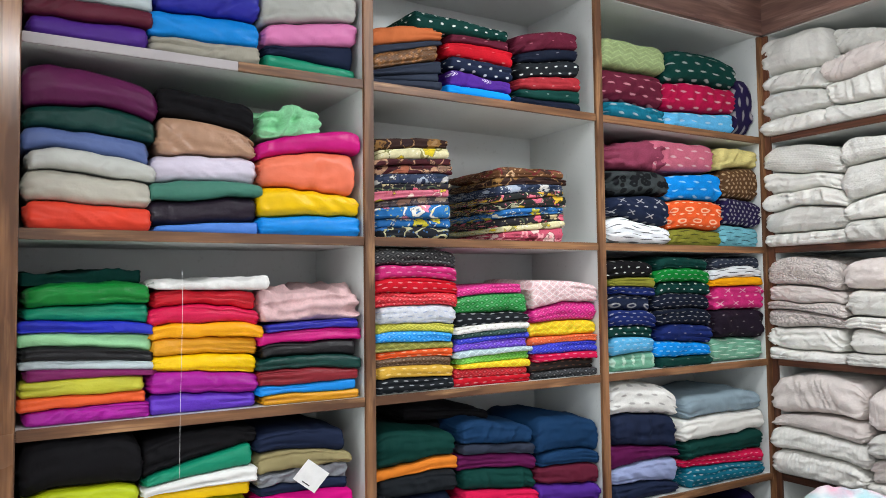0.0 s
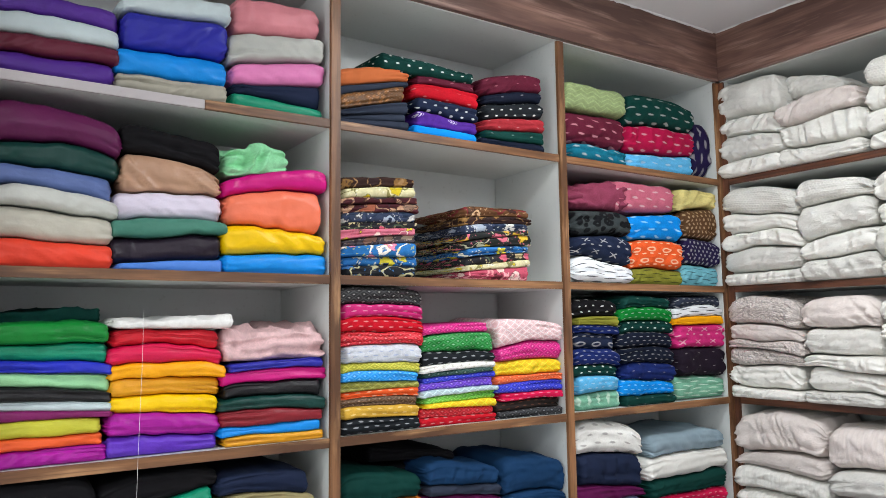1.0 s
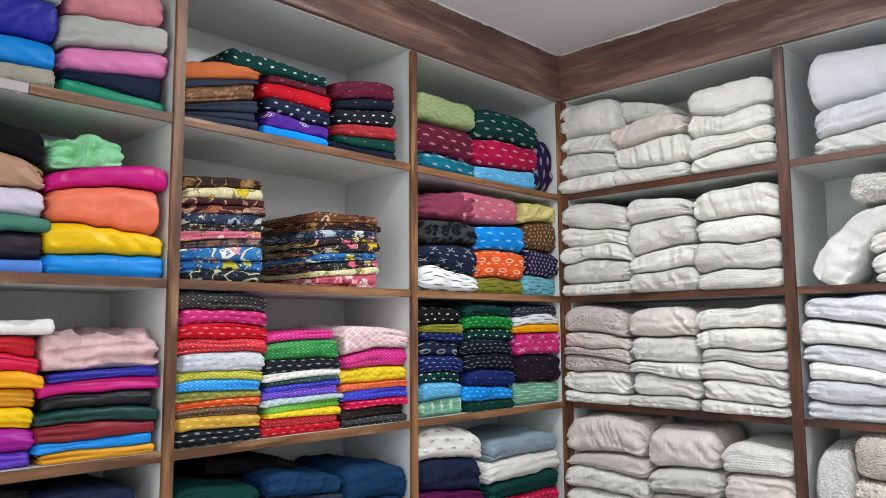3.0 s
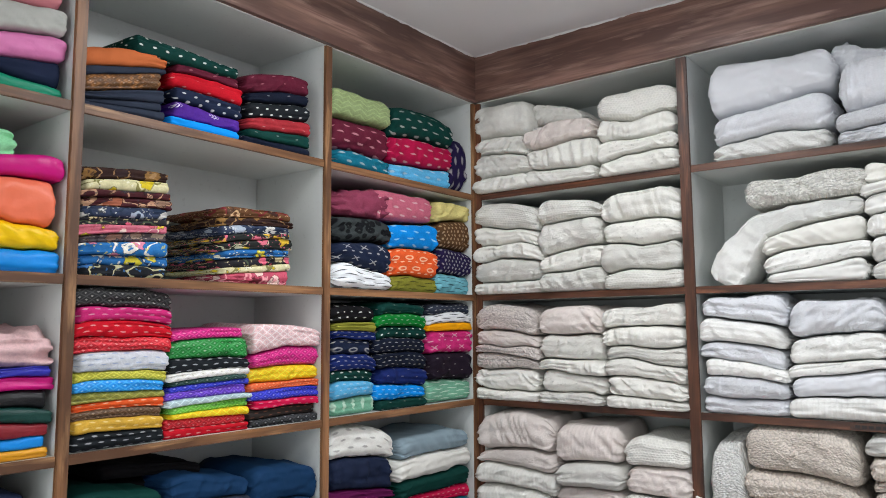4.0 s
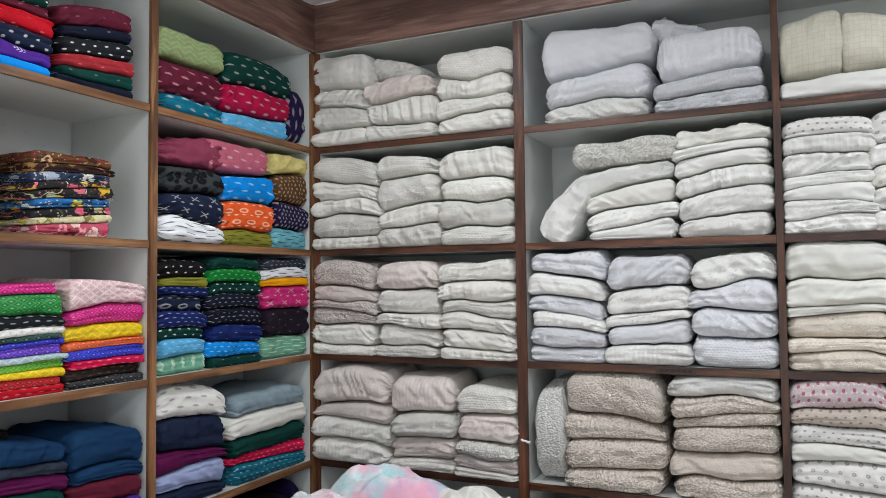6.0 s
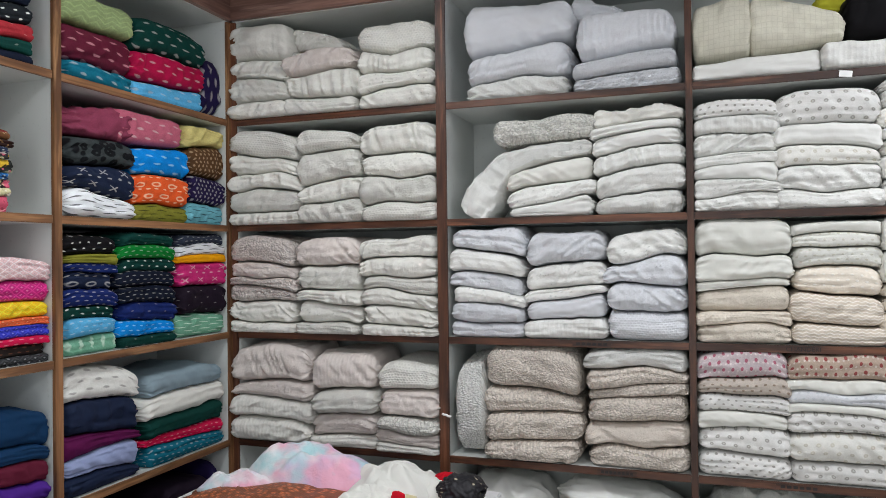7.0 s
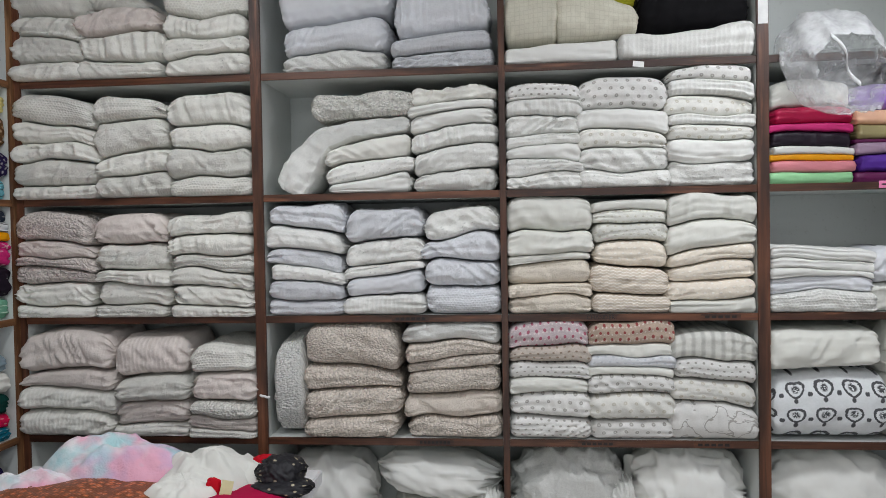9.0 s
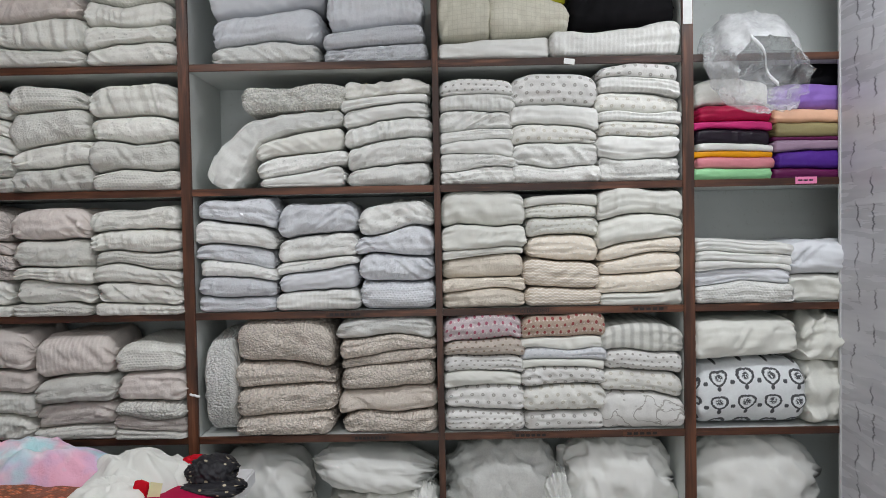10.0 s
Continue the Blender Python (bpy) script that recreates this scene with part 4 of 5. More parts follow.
stack("L", -1.179, -0.921, [(2.070, 2.084), (2.114, 2.112)],
      ["bottle speck"])
stack("L", -0.903, -0.708, [(1.937, 1.937), (1.956, 1.959), (1.978, 1.993), (2.005, 2.029), (2.039, 2.070), (2.068, 2.100), (2.111, 2.149)],
      ["inknavy faint", "bottle faint", "dullred faint", "charcoal speck", "inknavy faint", "wine faint"])
stack("L", -1.284, -1.091, [(1.611, 1.611), (1.632, 1.637), (1.653, 1.660), (1.671, 1.693), (1.688, 1.708), (1.706, 1.724), (1.725, 1.739), (1.744, 1.758), (1.762, 1.780), (1.774, 1.793), (1.800, 1.814), (1.823, 1.838)],
      ["blackcream floral", "blueyellow floral", "bluepink floral", "greybrown floral", "pinkyellow floral", "blackpink floral", "bluegrey floral", "maroonbrown floral", "maroonbrown floral", "creamyellow floral", "brownmaroon floral"])
stack("L", -0.965, -0.765, [(1.611, 1.611), (1.630, 1.647), (1.643, 1.665), (1.663, 1.685), (1.683, 1.700), (1.703, 1.726), (1.715, 1.739), (1.741, 1.753), (1.762, 1.771), (1.787, 1.790)],
      ["pinkmaroon floral", "creamyellow floral", "blackpink floral", "blueyellow floral", "blackyellow floral", "blackyellow floral", "bluegrey floral", "brownmaroon floral", "tanbrown floral"])
stack("L", -1.281, -1.086, [(1.284, 1.284), (1.313, 1.313), (1.342, 1.338), (1.356, 1.357), (1.373, 1.374), (1.394, 1.388), (1.414, 1.410), (1.433, 1.427), (1.469, 1.466), (1.496, 1.495), (1.526, 1.524), (1.557, 1.551), (1.591, 1.588)],
      ["charcoal dash", "gold dash", "brown net", "orange dash", "olive net", "azure net", "lime net", "whiteblue dash", "red net", "red dash", "pink dash", "black net"])
stack("L", -1.083, -0.885, [(1.284, 1.284), (1.303, 1.300), (1.326, 1.320), (1.335, 1.337), (1.351, 1.356), (1.362, 1.369), (1.379, 1.387), (1.391, 1.399), (1.403, 1.411), (1.420, 1.425), (1.450, 1.446), (1.482, 1.491), (1.506, 1.513)],
      ["red dash", "red net", "yellow net", "leaf net", "iceblue net", "violet net", "blue net", "bottle net", "cream net", "charcoal dash", "green net", "magenta net"])
stack("L", -0.872, -0.662, [(1.284, 1.284), (1.304, 1.300), (1.327, 1.325), (1.346, 1.345), (1.366, 1.373), (1.384, 1.388), (1.421, 1.426), (1.460, 1.466), (1.526, 1.518)],
      ["charcoal net", "charcoalbrown dash", "crimson dash", "blue net", "orange net", "yellow net", "magenta net", "palepink net"])
stack("L", -1.282, -1.081, [(0.954, 0.954), (1.073, 1.065), (1.106, 1.113), (1.129, 1.140), (1.200, 1.197)],
      ["navy cotton", "charcoal cotton", "amberorange cotton", "bottle cotton"])
stack("L", -1.072, -0.869, [(0.954, 0.954), (1.028, 1.001), (1.063, 1.033), (1.108, 1.084), (1.140, 1.116), (1.160, 1.141), (1.207, 1.189)],
      ["charcoal cotton", "crimson cotton", "bottle cotton", "plum cotton", "slate cotton", "denim cotton"])
stack("L", -0.861, -0.674, [(0.954, 0.954), (1.000, 0.983), (1.044, 1.024), (1.086, 1.071), (1.117, 1.102), (1.190, 1.180)],
      ["plum cotton", "purple cotton", "wine cotton", "denim cotton", "denim cotton"])
stack("L", -1.189, -0.955, [(0.954, 0.954), (1.215, 1.196), (1.248, 1.217)],
      ["black cotton", "black cotton"], back=0.07)
stack("L", -0.625, -0.407, [(1.937, 1.937), (1.981, 1.981), (2.071, 2.079), (2.148, 2.153)],
      ["teal bigdash", "wine bigdash", "sage zig"])
stack("L", -0.397, -0.114, [(1.937, 1.937), (1.981, 2.001), (2.066, 2.079), (2.162, 2.161)],
      ["sky bigdash", "raspberry bigdash", "bottle bigdash"])
stack("L", -0.107, -0.012, [(1.937, 1.937), (2.111, 2.136)],
      ["indigo leafdash"])
stack("L", -0.625, -0.408, [(1.611, 1.611), (1.677, 1.664), (1.739, 1.743), (1.805, 1.811)],
      ["whiteblack ikat", "navy cross", "ash leopard"])
stack("L", -0.401, -0.183, [(1.611, 1.611), (1.651, 1.661), (1.735, 1.744), (1.809, 1.824)],
      ["olive ikat", "orange ikat", "azure bigdash"])
# end of the dusty pink cloth, its shade put into a darker colour
stack("L", -0.613, -0.409, [(1.805, 1.811), (1.861, 1.898)],
      ["dustywine crumple"])
stack("L", -0.457, -0.206, [(1.809, 1.823), (1.894, 1.899)],
      ["dustypink bigdash"])
stack("L", -0.178, -0.002, [(1.611, 1.611), (1.672, 1.672), (1.755, 1.751), (1.838, 1.848), (1.901, 1.900)],
      ["skyteal ikat", "indigo drop", "brown drop", "paleyellow faint"])
stack("L", -0.622, -0.465, [(1.284, 1.284), (1.327, 1.335), (1.373, 1.369), (1.402, 1.394), (1.444, 1.442), (1.483, 1.480), (1.503, 1.500), (1.521, 1.525), (1.573, 1.575)],
      ["mintgreen leafdash", "sky dash", "bottle speck", "deepblue dash", "navy ikat", "deepblue dash", "olive cotton", "black speck"])
stack("L", -0.452, -0.250, [(1.284, 1.284), (1.312, 1.309), (1.353, 1.342), (1.398, 1.390), (1.443, 1.439), (1.479, 1.480), (1.512, 1.513), (1.543, 1.549), (1.578, 1.578)],
      ["bottle faint", "azure dash", "deepblue faint", "inknavy dash", "inknavy dash", "bottle speck", "green dash", "bottle faint"])
stack("L", -0.230, -0.003, [(1.284, 1.284), (1.357, 1.347), (1.435, 1.435), (1.500, 1.503), (1.518, 1.525), (1.549, 1.557), (1.579, 1.584)],
      ["mintgreen ikat", "aubergine faint", "pink cross", "amber cotton", "whiteblack ikat", "slate dash"])
stack("L", -0.621, -0.384, [(0.954, 0.954), (1.008, 0.985), (1.045, 1.051), (1.107, 1.070), (1.184, 1.158), (1.262, 1.226)],
      ["navy cotton", "periwinkle cotton", "plum cotton", "navy cotton", "whitespot bigdash"])
stack("L", -0.359, -0.033, [(0.954, 0.954), (1.012, 0.990), (1.031, 1.028), (1.081, 1.084), (1.137, 1.142), (1.208, 1.199)],
      ["teal dash", "crimson dash", "bottle cotton", "cream cotton", "greyblue cotton"])
stack("R", 0.001, 0.200, [(1.937, 1.937), (1.996, 1.980), (2.064, 2.048), (2.121, 2.119), (2.246, 2.232)],
      ["cream sequin", "cream gather", "cream gather", "cream gather"])
stack("R", 0.204, 0.434, [(1.937, 1.937), (1.988, 1.986), (2.055, 2.067), (2.129, 2.131)],
      ["cream sequin", "cream gather", "ivory gather"])
stack("R", 0.442, 0.674, [(1.937, 1.937), (1.985, 1.990), (2.031, 2.038), (2.099, 2.096), (2.178, 2.188)],
      ["cream sequin", "cream sequin", "cream gather", "cream waffle"])
stack("R", 0.002, 0.237, [(1.611, 1.611), (1.650, 1.652), (1.726, 1.711), (1.777, 1.753), (1.836, 1.807), (1.915, 1.892)],
      ["cream gather", "cream crinkle", "cream sequin", "cream gather", "cream waffle"])
stack("R", 0.248, 0.441, [(1.611, 1.611), (1.665, 1.675), (1.719, 1.745), (1.818, 1.832), (1.907, 1.884)],
      ["cream crinkle", "cream sequin", "cream crinkle", "cream waffle"])
stack("R", 0.448, 0.678, [(1.611, 1.611), (1.658, 1.667), (1.746, 1.739), (1.802, 1.799), (1.890, 1.884)],
      ["cream waffle", "cream crinkle", "cream sequin", "cream gather"])
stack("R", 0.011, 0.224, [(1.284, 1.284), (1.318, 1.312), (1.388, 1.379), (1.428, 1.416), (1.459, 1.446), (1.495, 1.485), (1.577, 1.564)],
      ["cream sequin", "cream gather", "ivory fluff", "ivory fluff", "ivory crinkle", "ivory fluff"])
stack("R", 0.234, 0.438, [(1.284, 1.284), (1.322, 1.318), (1.384, 1.364), (1.426, 1.413), (1.485, 1.491), (1.572, 1.568)],
      ["cream crinkle", "cream sequin", "cream gather", "cream crinkle", "ivory gather"])
stack("R", 0.449, 0.675, [(1.284, 1.284), (1.315, 1.306), (1.372, 1.350), (1.418, 1.406), (1.455, 1.456), (1.508, 1.507), (1.570, 1.566)],
      ["cream gather", "cream gather", "cream gather", "cream crinkle", "cream gather", "cream sequin"])
stack("R", 0.012, 0.272, [(0.954, 0.954), (1.021, 1.020), (1.087, 1.083), (1.129, 1.138), (1.245, 1.251)],
      ["cream rib", "cream rib", "ivory crinkle", "ivory gather"])
stack("R", 0.279, 0.488, [(0.954, 0.954), (0.983, 0.991), (1.053, 1.066), (1.126, 1.137), (1.240, 1.239)],
      ["cream sequin", "ivory crinkle", "cream crinkle", "ivory rib"])
stack("R", 0.491, 0.680, [(0.954, 0.954), (0.980, 0.972), (1.014, 1.010), (1.066, 1.056), (1.129, 1.133), (1.207, 1.217)],
      ["cream crinkle", "ivory crinkle", "cream fluff", "ivory gather", "cream waffle"])
stack("R", 0.206, 0.369, [(2.140, 2.132), (2.224, 2.163)],
      ["cream gather"], back=0.05)
stack("R", 0.764, 1.046, [(1.937, 1.937), (1.980, 2.001), (2.048, 2.082), (2.219, 2.207)],
      ["white crinkle", "bluewhite gather", "bluewhite plain"])
stack("R", 1.067, 1.323, [(1.937, 1.937), (1.979, 1.983), (2.013, 2.034), (2.151, 2.132)],
      ["bluewhite crinkle", "bluewhite crinkle", "bluewhite gather"])
stack("R", 1.048, 1.184, [(2.135, 2.127), (2.207, 2.181)],
      ["bluewhite crumple"], back=0.06)
stack("R", 0.884, 1.108, [(1.611, 1.611), (1.640, 1.667), (1.686, 1.719), (1.736, 1.769)],
      ["white plain", "white sequin", "cream plain"])
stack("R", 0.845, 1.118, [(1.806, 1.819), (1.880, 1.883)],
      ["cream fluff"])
stack("R", 1.115, 1.336, [(1.611, 1.611), (1.657, 1.671), (1.725, 1.737), (1.772, 1.791), (1.812, 1.831), (1.841, 1.855), (1.884, 1.878)],
      ["white gather", "white gather", "white gather", "white plain", "white plain", "cream crumple"])
stack("R", 0.720, 0.917, [(1.284, 1.284), (1.324, 1.326), (1.379, 1.374), (1.426, 1.405), (1.466, 1.445), (1.540, 1.519), (1.587, 1.589)],
      ["bluewhite crinkle", "bluewhite crinkle", "white sequin", "bluewhite crinkle", "white dots", "bluewhite sequin"])
stack("R", 0.924, 1.129, [(1.284, 1.284), (1.337, 1.337), (1.388, 1.408), (1.417, 1.437), (1.480, 1.489), (1.562, 1.573)],
      ["white rib", "bluewhite plain", "white sequin", "white sequin", "bluewhite gather"])
stack("R", 1.138, 1.338, [(1.284, 1.284), (1.370, 1.361), (1.428, 1.429), (1.489, 1.501), (1.573, 1.578)],
      ["bluewhite waffle", "bluewhite gather", "bluewhite sequin", "white sequin"])
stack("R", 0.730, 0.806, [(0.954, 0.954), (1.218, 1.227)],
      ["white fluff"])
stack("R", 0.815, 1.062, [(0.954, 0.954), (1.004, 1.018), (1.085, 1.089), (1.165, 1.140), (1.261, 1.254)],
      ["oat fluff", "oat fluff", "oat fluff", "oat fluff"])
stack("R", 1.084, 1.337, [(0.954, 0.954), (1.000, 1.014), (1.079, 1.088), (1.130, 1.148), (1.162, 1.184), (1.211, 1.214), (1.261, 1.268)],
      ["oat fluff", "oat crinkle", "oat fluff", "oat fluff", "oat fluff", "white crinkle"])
stack("R", 1.360, 1.643, [(1.937, 1.937), (1.990, 2.000)],
      ["white plain"])
stack("R", 1.358, 1.494, [(1.990, 1.995), (2.154, 2.150)],
      ["creamcheck check"])
stack("R", 1.497, 1.699, [(1.995, 2.005), (2.150, 2.082)],
      ["creamcheck check"])
stack("R", 1.656, 1.761, [(2.104, 2.093), (2.152, 2.141)],
      ["lime cotton"], back=0.09)
stack("R", 1.657, 1.988, [(1.937, 1.937), (2.006, 2.024)],
      ["white rib"])
stack("R", 1.711, 1.991, [(2.013, 2.023), (2.125, 2.122)],
      ["black cotton"])
stack("R", 1.357, 1.547, [(1.611, 1.611), (1.651, 1.652), (1.690, 1.689), (1.724, 1.725), (1.758, 1.756), (1.813, 1.804), (1.853, 1.847), (1.885, 1.881)],
      ["white sequin", "white sequin", "white plain", "white sequin", "white sequin", "white rib", "whitegrey dots"])
stack("R", 1.550, 1.770, [(1.611, 1.611), (1.658, 1.656), (1.711, 1.704), (1.762, 1.754), (1.818, 1.822), (1.906, 1.910)],
      ["white sequin", "white sequin", "whitegold motif", "white plain", "whitegrey motif"])
stack("R", 1.776, 1.987, [(1.611, 1.611), (1.675, 1.677), (1.728, 1.728), (1.768, 1.763), (1.798, 1.792), (1.848, 1.842), (1.882, 1.878), (1.915, 1.918)],
      ["white sequin", "white plain", "whitegold motif", "white rib", "whitegold motif", "white rib", "whitegrey motif"])
stack("R", 1.356, 1.570, [(1.284, 1.284), (1.330, 1.331), (1.365, 1.374), (1.415, 1.429), (1.435, 1.444), (1.505, 1.505), (1.592, 1.591)],
      ["ecru crinkle", "ecru waffle", "ecru crinkle", "offwhite plain", "offwhite plain", "offwhite plain"])
stack("R", 1.582, 1.771, [(1.284, 1.284), (1.335, 1.334), (1.413, 1.409), (1.472, 1.482), (1.524, 1.525), (1.550, 1.554), (1.578, 1.582)],
      ["ecru chevron", "ecru chevron", "ecru dots", "offwhite dots", "offwhite dots", "offwhite plain"])
stack("R", 1.777, 1.992, [(1.284, 1.284), (1.314, 1.320), (1.363, 1.374), (1.411, 1.426), (1.440, 1.475), (1.525, 1.532), (1.592, 1.598)],
      ["offwhite plain", "ecru dots", "ecru dots", "ecru dots", "offwhite plain", "offwhite plain"])
stack("R", 1.359, 1.565, [(0.954, 0.954), (1.015, 1.008), (1.077, 1.076), (1.116, 1.118), (1.166, 1.163), (1.207, 1.202), (1.267, 1.265)],
      ["whitegrey dots", "whitegrey motif", "offwhite plain", "whitegrey dots", "ecrubrown dots", "pinkred block"])
stack("R", 1.571, 1.781, [(0.954, 0.954), (1.018, 1.004), (1.079, 1.067), (1.126, 1.122), (1.145, 1.141), (1.175, 1.177), (1.207, 1.208), (1.271, 1.270)],
      ["whitegrey motif", "whitegold motif", "whitegrey motif", "offwhite plain", "bluewhite dots", "offwhite plain", "peachred block"])
stack("R", 1.787, 1.994, [(0.954, 0.954), (1.052, 1.042), (1.126, 1.096), (1.167, 1.161), (1.240, 1.232)],
      ["whitegrey vine", "whitegold motif", "whitegrey dots", "greystripe stripe"])
stack("R", 2.029, 2.234, [(1.611, 1.611), (1.644, 1.641), (1.673, 1.670), (1.691, 1.687), (1.707, 1.703), (1.746, 1.741), (1.767, 1.764), (1.811, 1.802), (1.882, 1.868)],
      ["palegreen silk", "salmon silk", "amber silk", "white silk", "aubergine silk", "pink silk", "raspberry silk", "offwhite silk"])
stack("R", 2.240, 2.520, [(1.611, 1.611), (1.638, 1.635), (1.687, 1.683), (1.713, 1.709), (1.722, 1.718), (1.766, 1.745), (1.799, 1.781), (1.861, 1.857)],
      ["plum silk", "purple silk", "mauve silk", "plum silk", "khaki silk", "peach silk", "lavender silk"])
stack("R", 2.240, 2.520, [(1.861, 1.857), (1.920, 1.926)],
      ["black cotton"], back=0.05)
stack("R", 2.029, 2.274, [(1.284, 1.284), (1.340, 1.336), (1.380, 1.371), (1.402, 1.393), (1.425, 1.418), (1.464, 1.445)],
      ["white waffle", "bluewhite plain", "white plain", "white plain", "white plain"])
stack("R", 2.278, 2.550, [(1.284, 1.284), (1.356, 1.356), (1.441, 1.437)],
      ["offwhite plain", "bluewhite plain"])
stack("R", 2.029, 2.317, [(0.954, 0.954), (1.134, 1.145)],
      ["whiteblack buta"])
stack("R", 2.033, 2.284, [(1.134, 1.145), (1.242, 1.248)],
      ["offwhite plain"])
stack("R", 2.323, 2.500, [(0.954, 0.954), (1.130, 1.127), (1.243, 1.240)],
      ["offwhite crumple", "offwhite crumple"])

# ---- loose things on and beside the shelves ----
def slumped(name, path, depth, material, label, seed):
    """A folded cloth that bends over the edge of a pile and slides down to the shelf; path: x, z and thickness."""
    N, M = 84, 40
    t = np.linspace(0, len(path) - 1, N)
    x, z, thick = [np.interp(t, range(len(path)), [q[k] for q in path]) for k in range(3)]
    kernel = np.hanning(7) / np.hanning(7).sum()
    x, z, thick = [np.convolve(np.pad(v, 3, mode="edge"), kernel, "valid") for v in (x, z, thick)]
    dx, dz = np.gradient(x), np.gradient(z)
    run = np.hypot(dx, dz)
    nx, nz = -dz / run, dx / run
    along = np.cumsum(run)
    a = np.linspace(0, 2 * math.pi, M, endpoint=False)
    cy = np.sign(np.cos(a)) * np.abs(np.cos(a)) ** 0.45
    cn = np.sign(np.sin(a)) * np.abs(np.sin(a)) ** 0.6
    fade = np.sqrt(np.clip(np.minimum(along + 0.004, along[-1] - along + 0.004) / 0.018, 0, 1))
    A, S = np.repeat(a[None, :], N, 0), np.repeat(along[:, None], M, 1)
    rim = np.repeat((cn * 0.05)[None, :], N, 0)
    w = smooth_noise(S * 16 + 3, rim * 16 + 3, seed) + 0.9 * (1 - 2 * np.abs(smooth_noise(S * 26 + rim * 20, rim * 90 + 4, seed + 1))) + 0.4 * smooth_noise(S * 80, rim * 80, seed + 2)
    half = (thick / 2 * fade)[:, None] * cn[None, :]
    Y = 0.5 * depth - (0.5 * depth * (0.93 + 0.07 * fade))[:, None] * cy[None, :] - 0.0085 * w * np.clip(cy, 0, 1)[None, :]
    # two creases between the layers
    for at in (-0.45, 0.0, 0.5):
        Y += 0.015 * np.exp(-((cn[None, :] - at - 0.12 * smooth_noise(S * 9, S * 0 + at * 9 + 5, seed + 3)) / 0.06) ** 2) * np.clip(cy, 0, 1)[None, :]
    P = np.stack([x[:, None] + nx[:, None] * half, Y, z[:, None] + nz[:, None] * half + 0.0015 * w], -1)
    ob = new(name, grid_mesh(name, P, np.stack([S + 1, rim * 3 + 1], -1), material))
    ob.matrix_world = pose(0, 0.006, 0)
    return tagged(ob, label, "fabric")


slumped("folded_cloth", [(0.770, 1.617, 0.085), (0.790, 1.655, 0.108), (0.822, 1.708, 0.100), (0.866, 1.758, 0.072), (0.95, 1.781, 0.054), (1.03, 1.790, 0.050), (1.107, 1.796, 0.046)],
        0.20, fabric("white", "gather"), "folded white cloth slumped over the edge of a stack", 901)


def cushion(name, centre, size, fabric_of, label, seed, category, tilt=0.0, power=2.6, bumps=0.03, rot=0.0):
    """A soft filled form, flat where it rests: a rounded box with sags and creases."""
    N, M = 90, 72
    s = np.linspace(-1, 1, N)
    s = np.sin(s * math.pi / 2)
    a = np.linspace(0, 2 * math.pi, M, endpoint=False)
    r = (1 - np.abs(s) ** power) ** (1 / power)
    r = np.maximum(r, 0.02)
    e = 2 / power
    cy, cz = np.sign(np.cos(a)) * np.abs(np.cos(a)) ** e, np.sign(np.sin(a)) * np.abs(np.sin(a)) ** e
    X = np.repeat(s[:, None], M, 1)
    Y, Z = r[:, None] * cy[None, :], r[:, None] * cz[None, :]
    wave = smooth_noise(X * 2.3 + 5, Y * 2.3 + Z * 2 + 5, seed) + 0.6 * (1 - 2 * np.abs(smooth_noise(X * 5 + Z * 2, Z * 4 + Y * 3, seed + 1))) + 0.3 * smooth_noise(X * 14, Z * 12 + Y * 5, seed + 2)
    # creases that run from the corners and fade over the middle
    pull = np.abs(X) ** 1.5 * (1 - 2 * np.abs(smooth_noise(X * 2 + 3, np.cos(a)[None, :] * 4 + np.sin(a)[None, :] * 5 + 9, seed + 3)))
    sag = 1 - 2 * np.abs(smooth_noise(X * 3 + Z * 2.5 + 4, Z * 1.5 - X * 1.2 + 4, seed + 4))
    k = 1 + bumps * wave + 0.10 * pull + 0.06 * sag
    P = np.stack([X * k * size[0] / 2, Y * k * size[1] / 2, np.maximum(Z * k, -0.96) * size[2] / 2], -1)
    arc = np.repeat((a / (2 * math.pi) * (size[1] + size[2]) * 1.5)[None, :], N, 0)
    UV = np.stack([P[:, :, 0] + 1, arc], -1)
    ob = new(name, grid_mesh(name, P, UV, fabric_of))
    ob.matrix_world = pose(*centre, 0, tilt, rot)
    return tagged(ob, label, category)


WHITE_PLAIN = fabric("white", "plain")
S5 = ROWS[5] + THICK / 2
cushion("pillow", (0.845, 0.14, S5 + 0.125), (0.25, 0.24, 0.26), WHITE_PLAIN, "plump white bundle of cloth on the lowest shelf", 31, "bundle", power=2.8)
cushion("pillow", (1.185, 0.125, S5 + 0.076), (0.30, 0.24, 0.158), fabric("offwhite", "plain"), "off-white bundle of cloth beneath another", 32, "bundle", power=3.0, bumps=0.05)
cushion("pillow", (1.160, 0.115, S5 + 0.205), (0.31, 0.23, 0.115), WHITE_PLAIN, "plump white pillow lying on a bundle", 33, "pillow", tilt=5.0, power=2.5)
cushion("pillow", (1.300, 0.08, S5 + 0.085), (0.085, 0.15, 0.175), fabric("white", "gather"), "thin crumpled white cloth pushed beside the pillow", 34, "bundle", power=2.4, bumps=0.12)
cushion("pillow", (1.520, 0.14, S5 + 0.135), (0.29, 0.25, 0.275), fabric("white", "crinkle"), "large white bundle of cloth on the lowest shelf", 35, "bundle", power=2.3, bumps=0.09)
cushion("pillow", (1.660, 0.11, S5 + 0.10), (0.08, 0.20, 0.21), fabric("white", "gather"), "crumpled thin white cloth between two bundles", 36, "bundle", power=2.4, bumps=0.12)
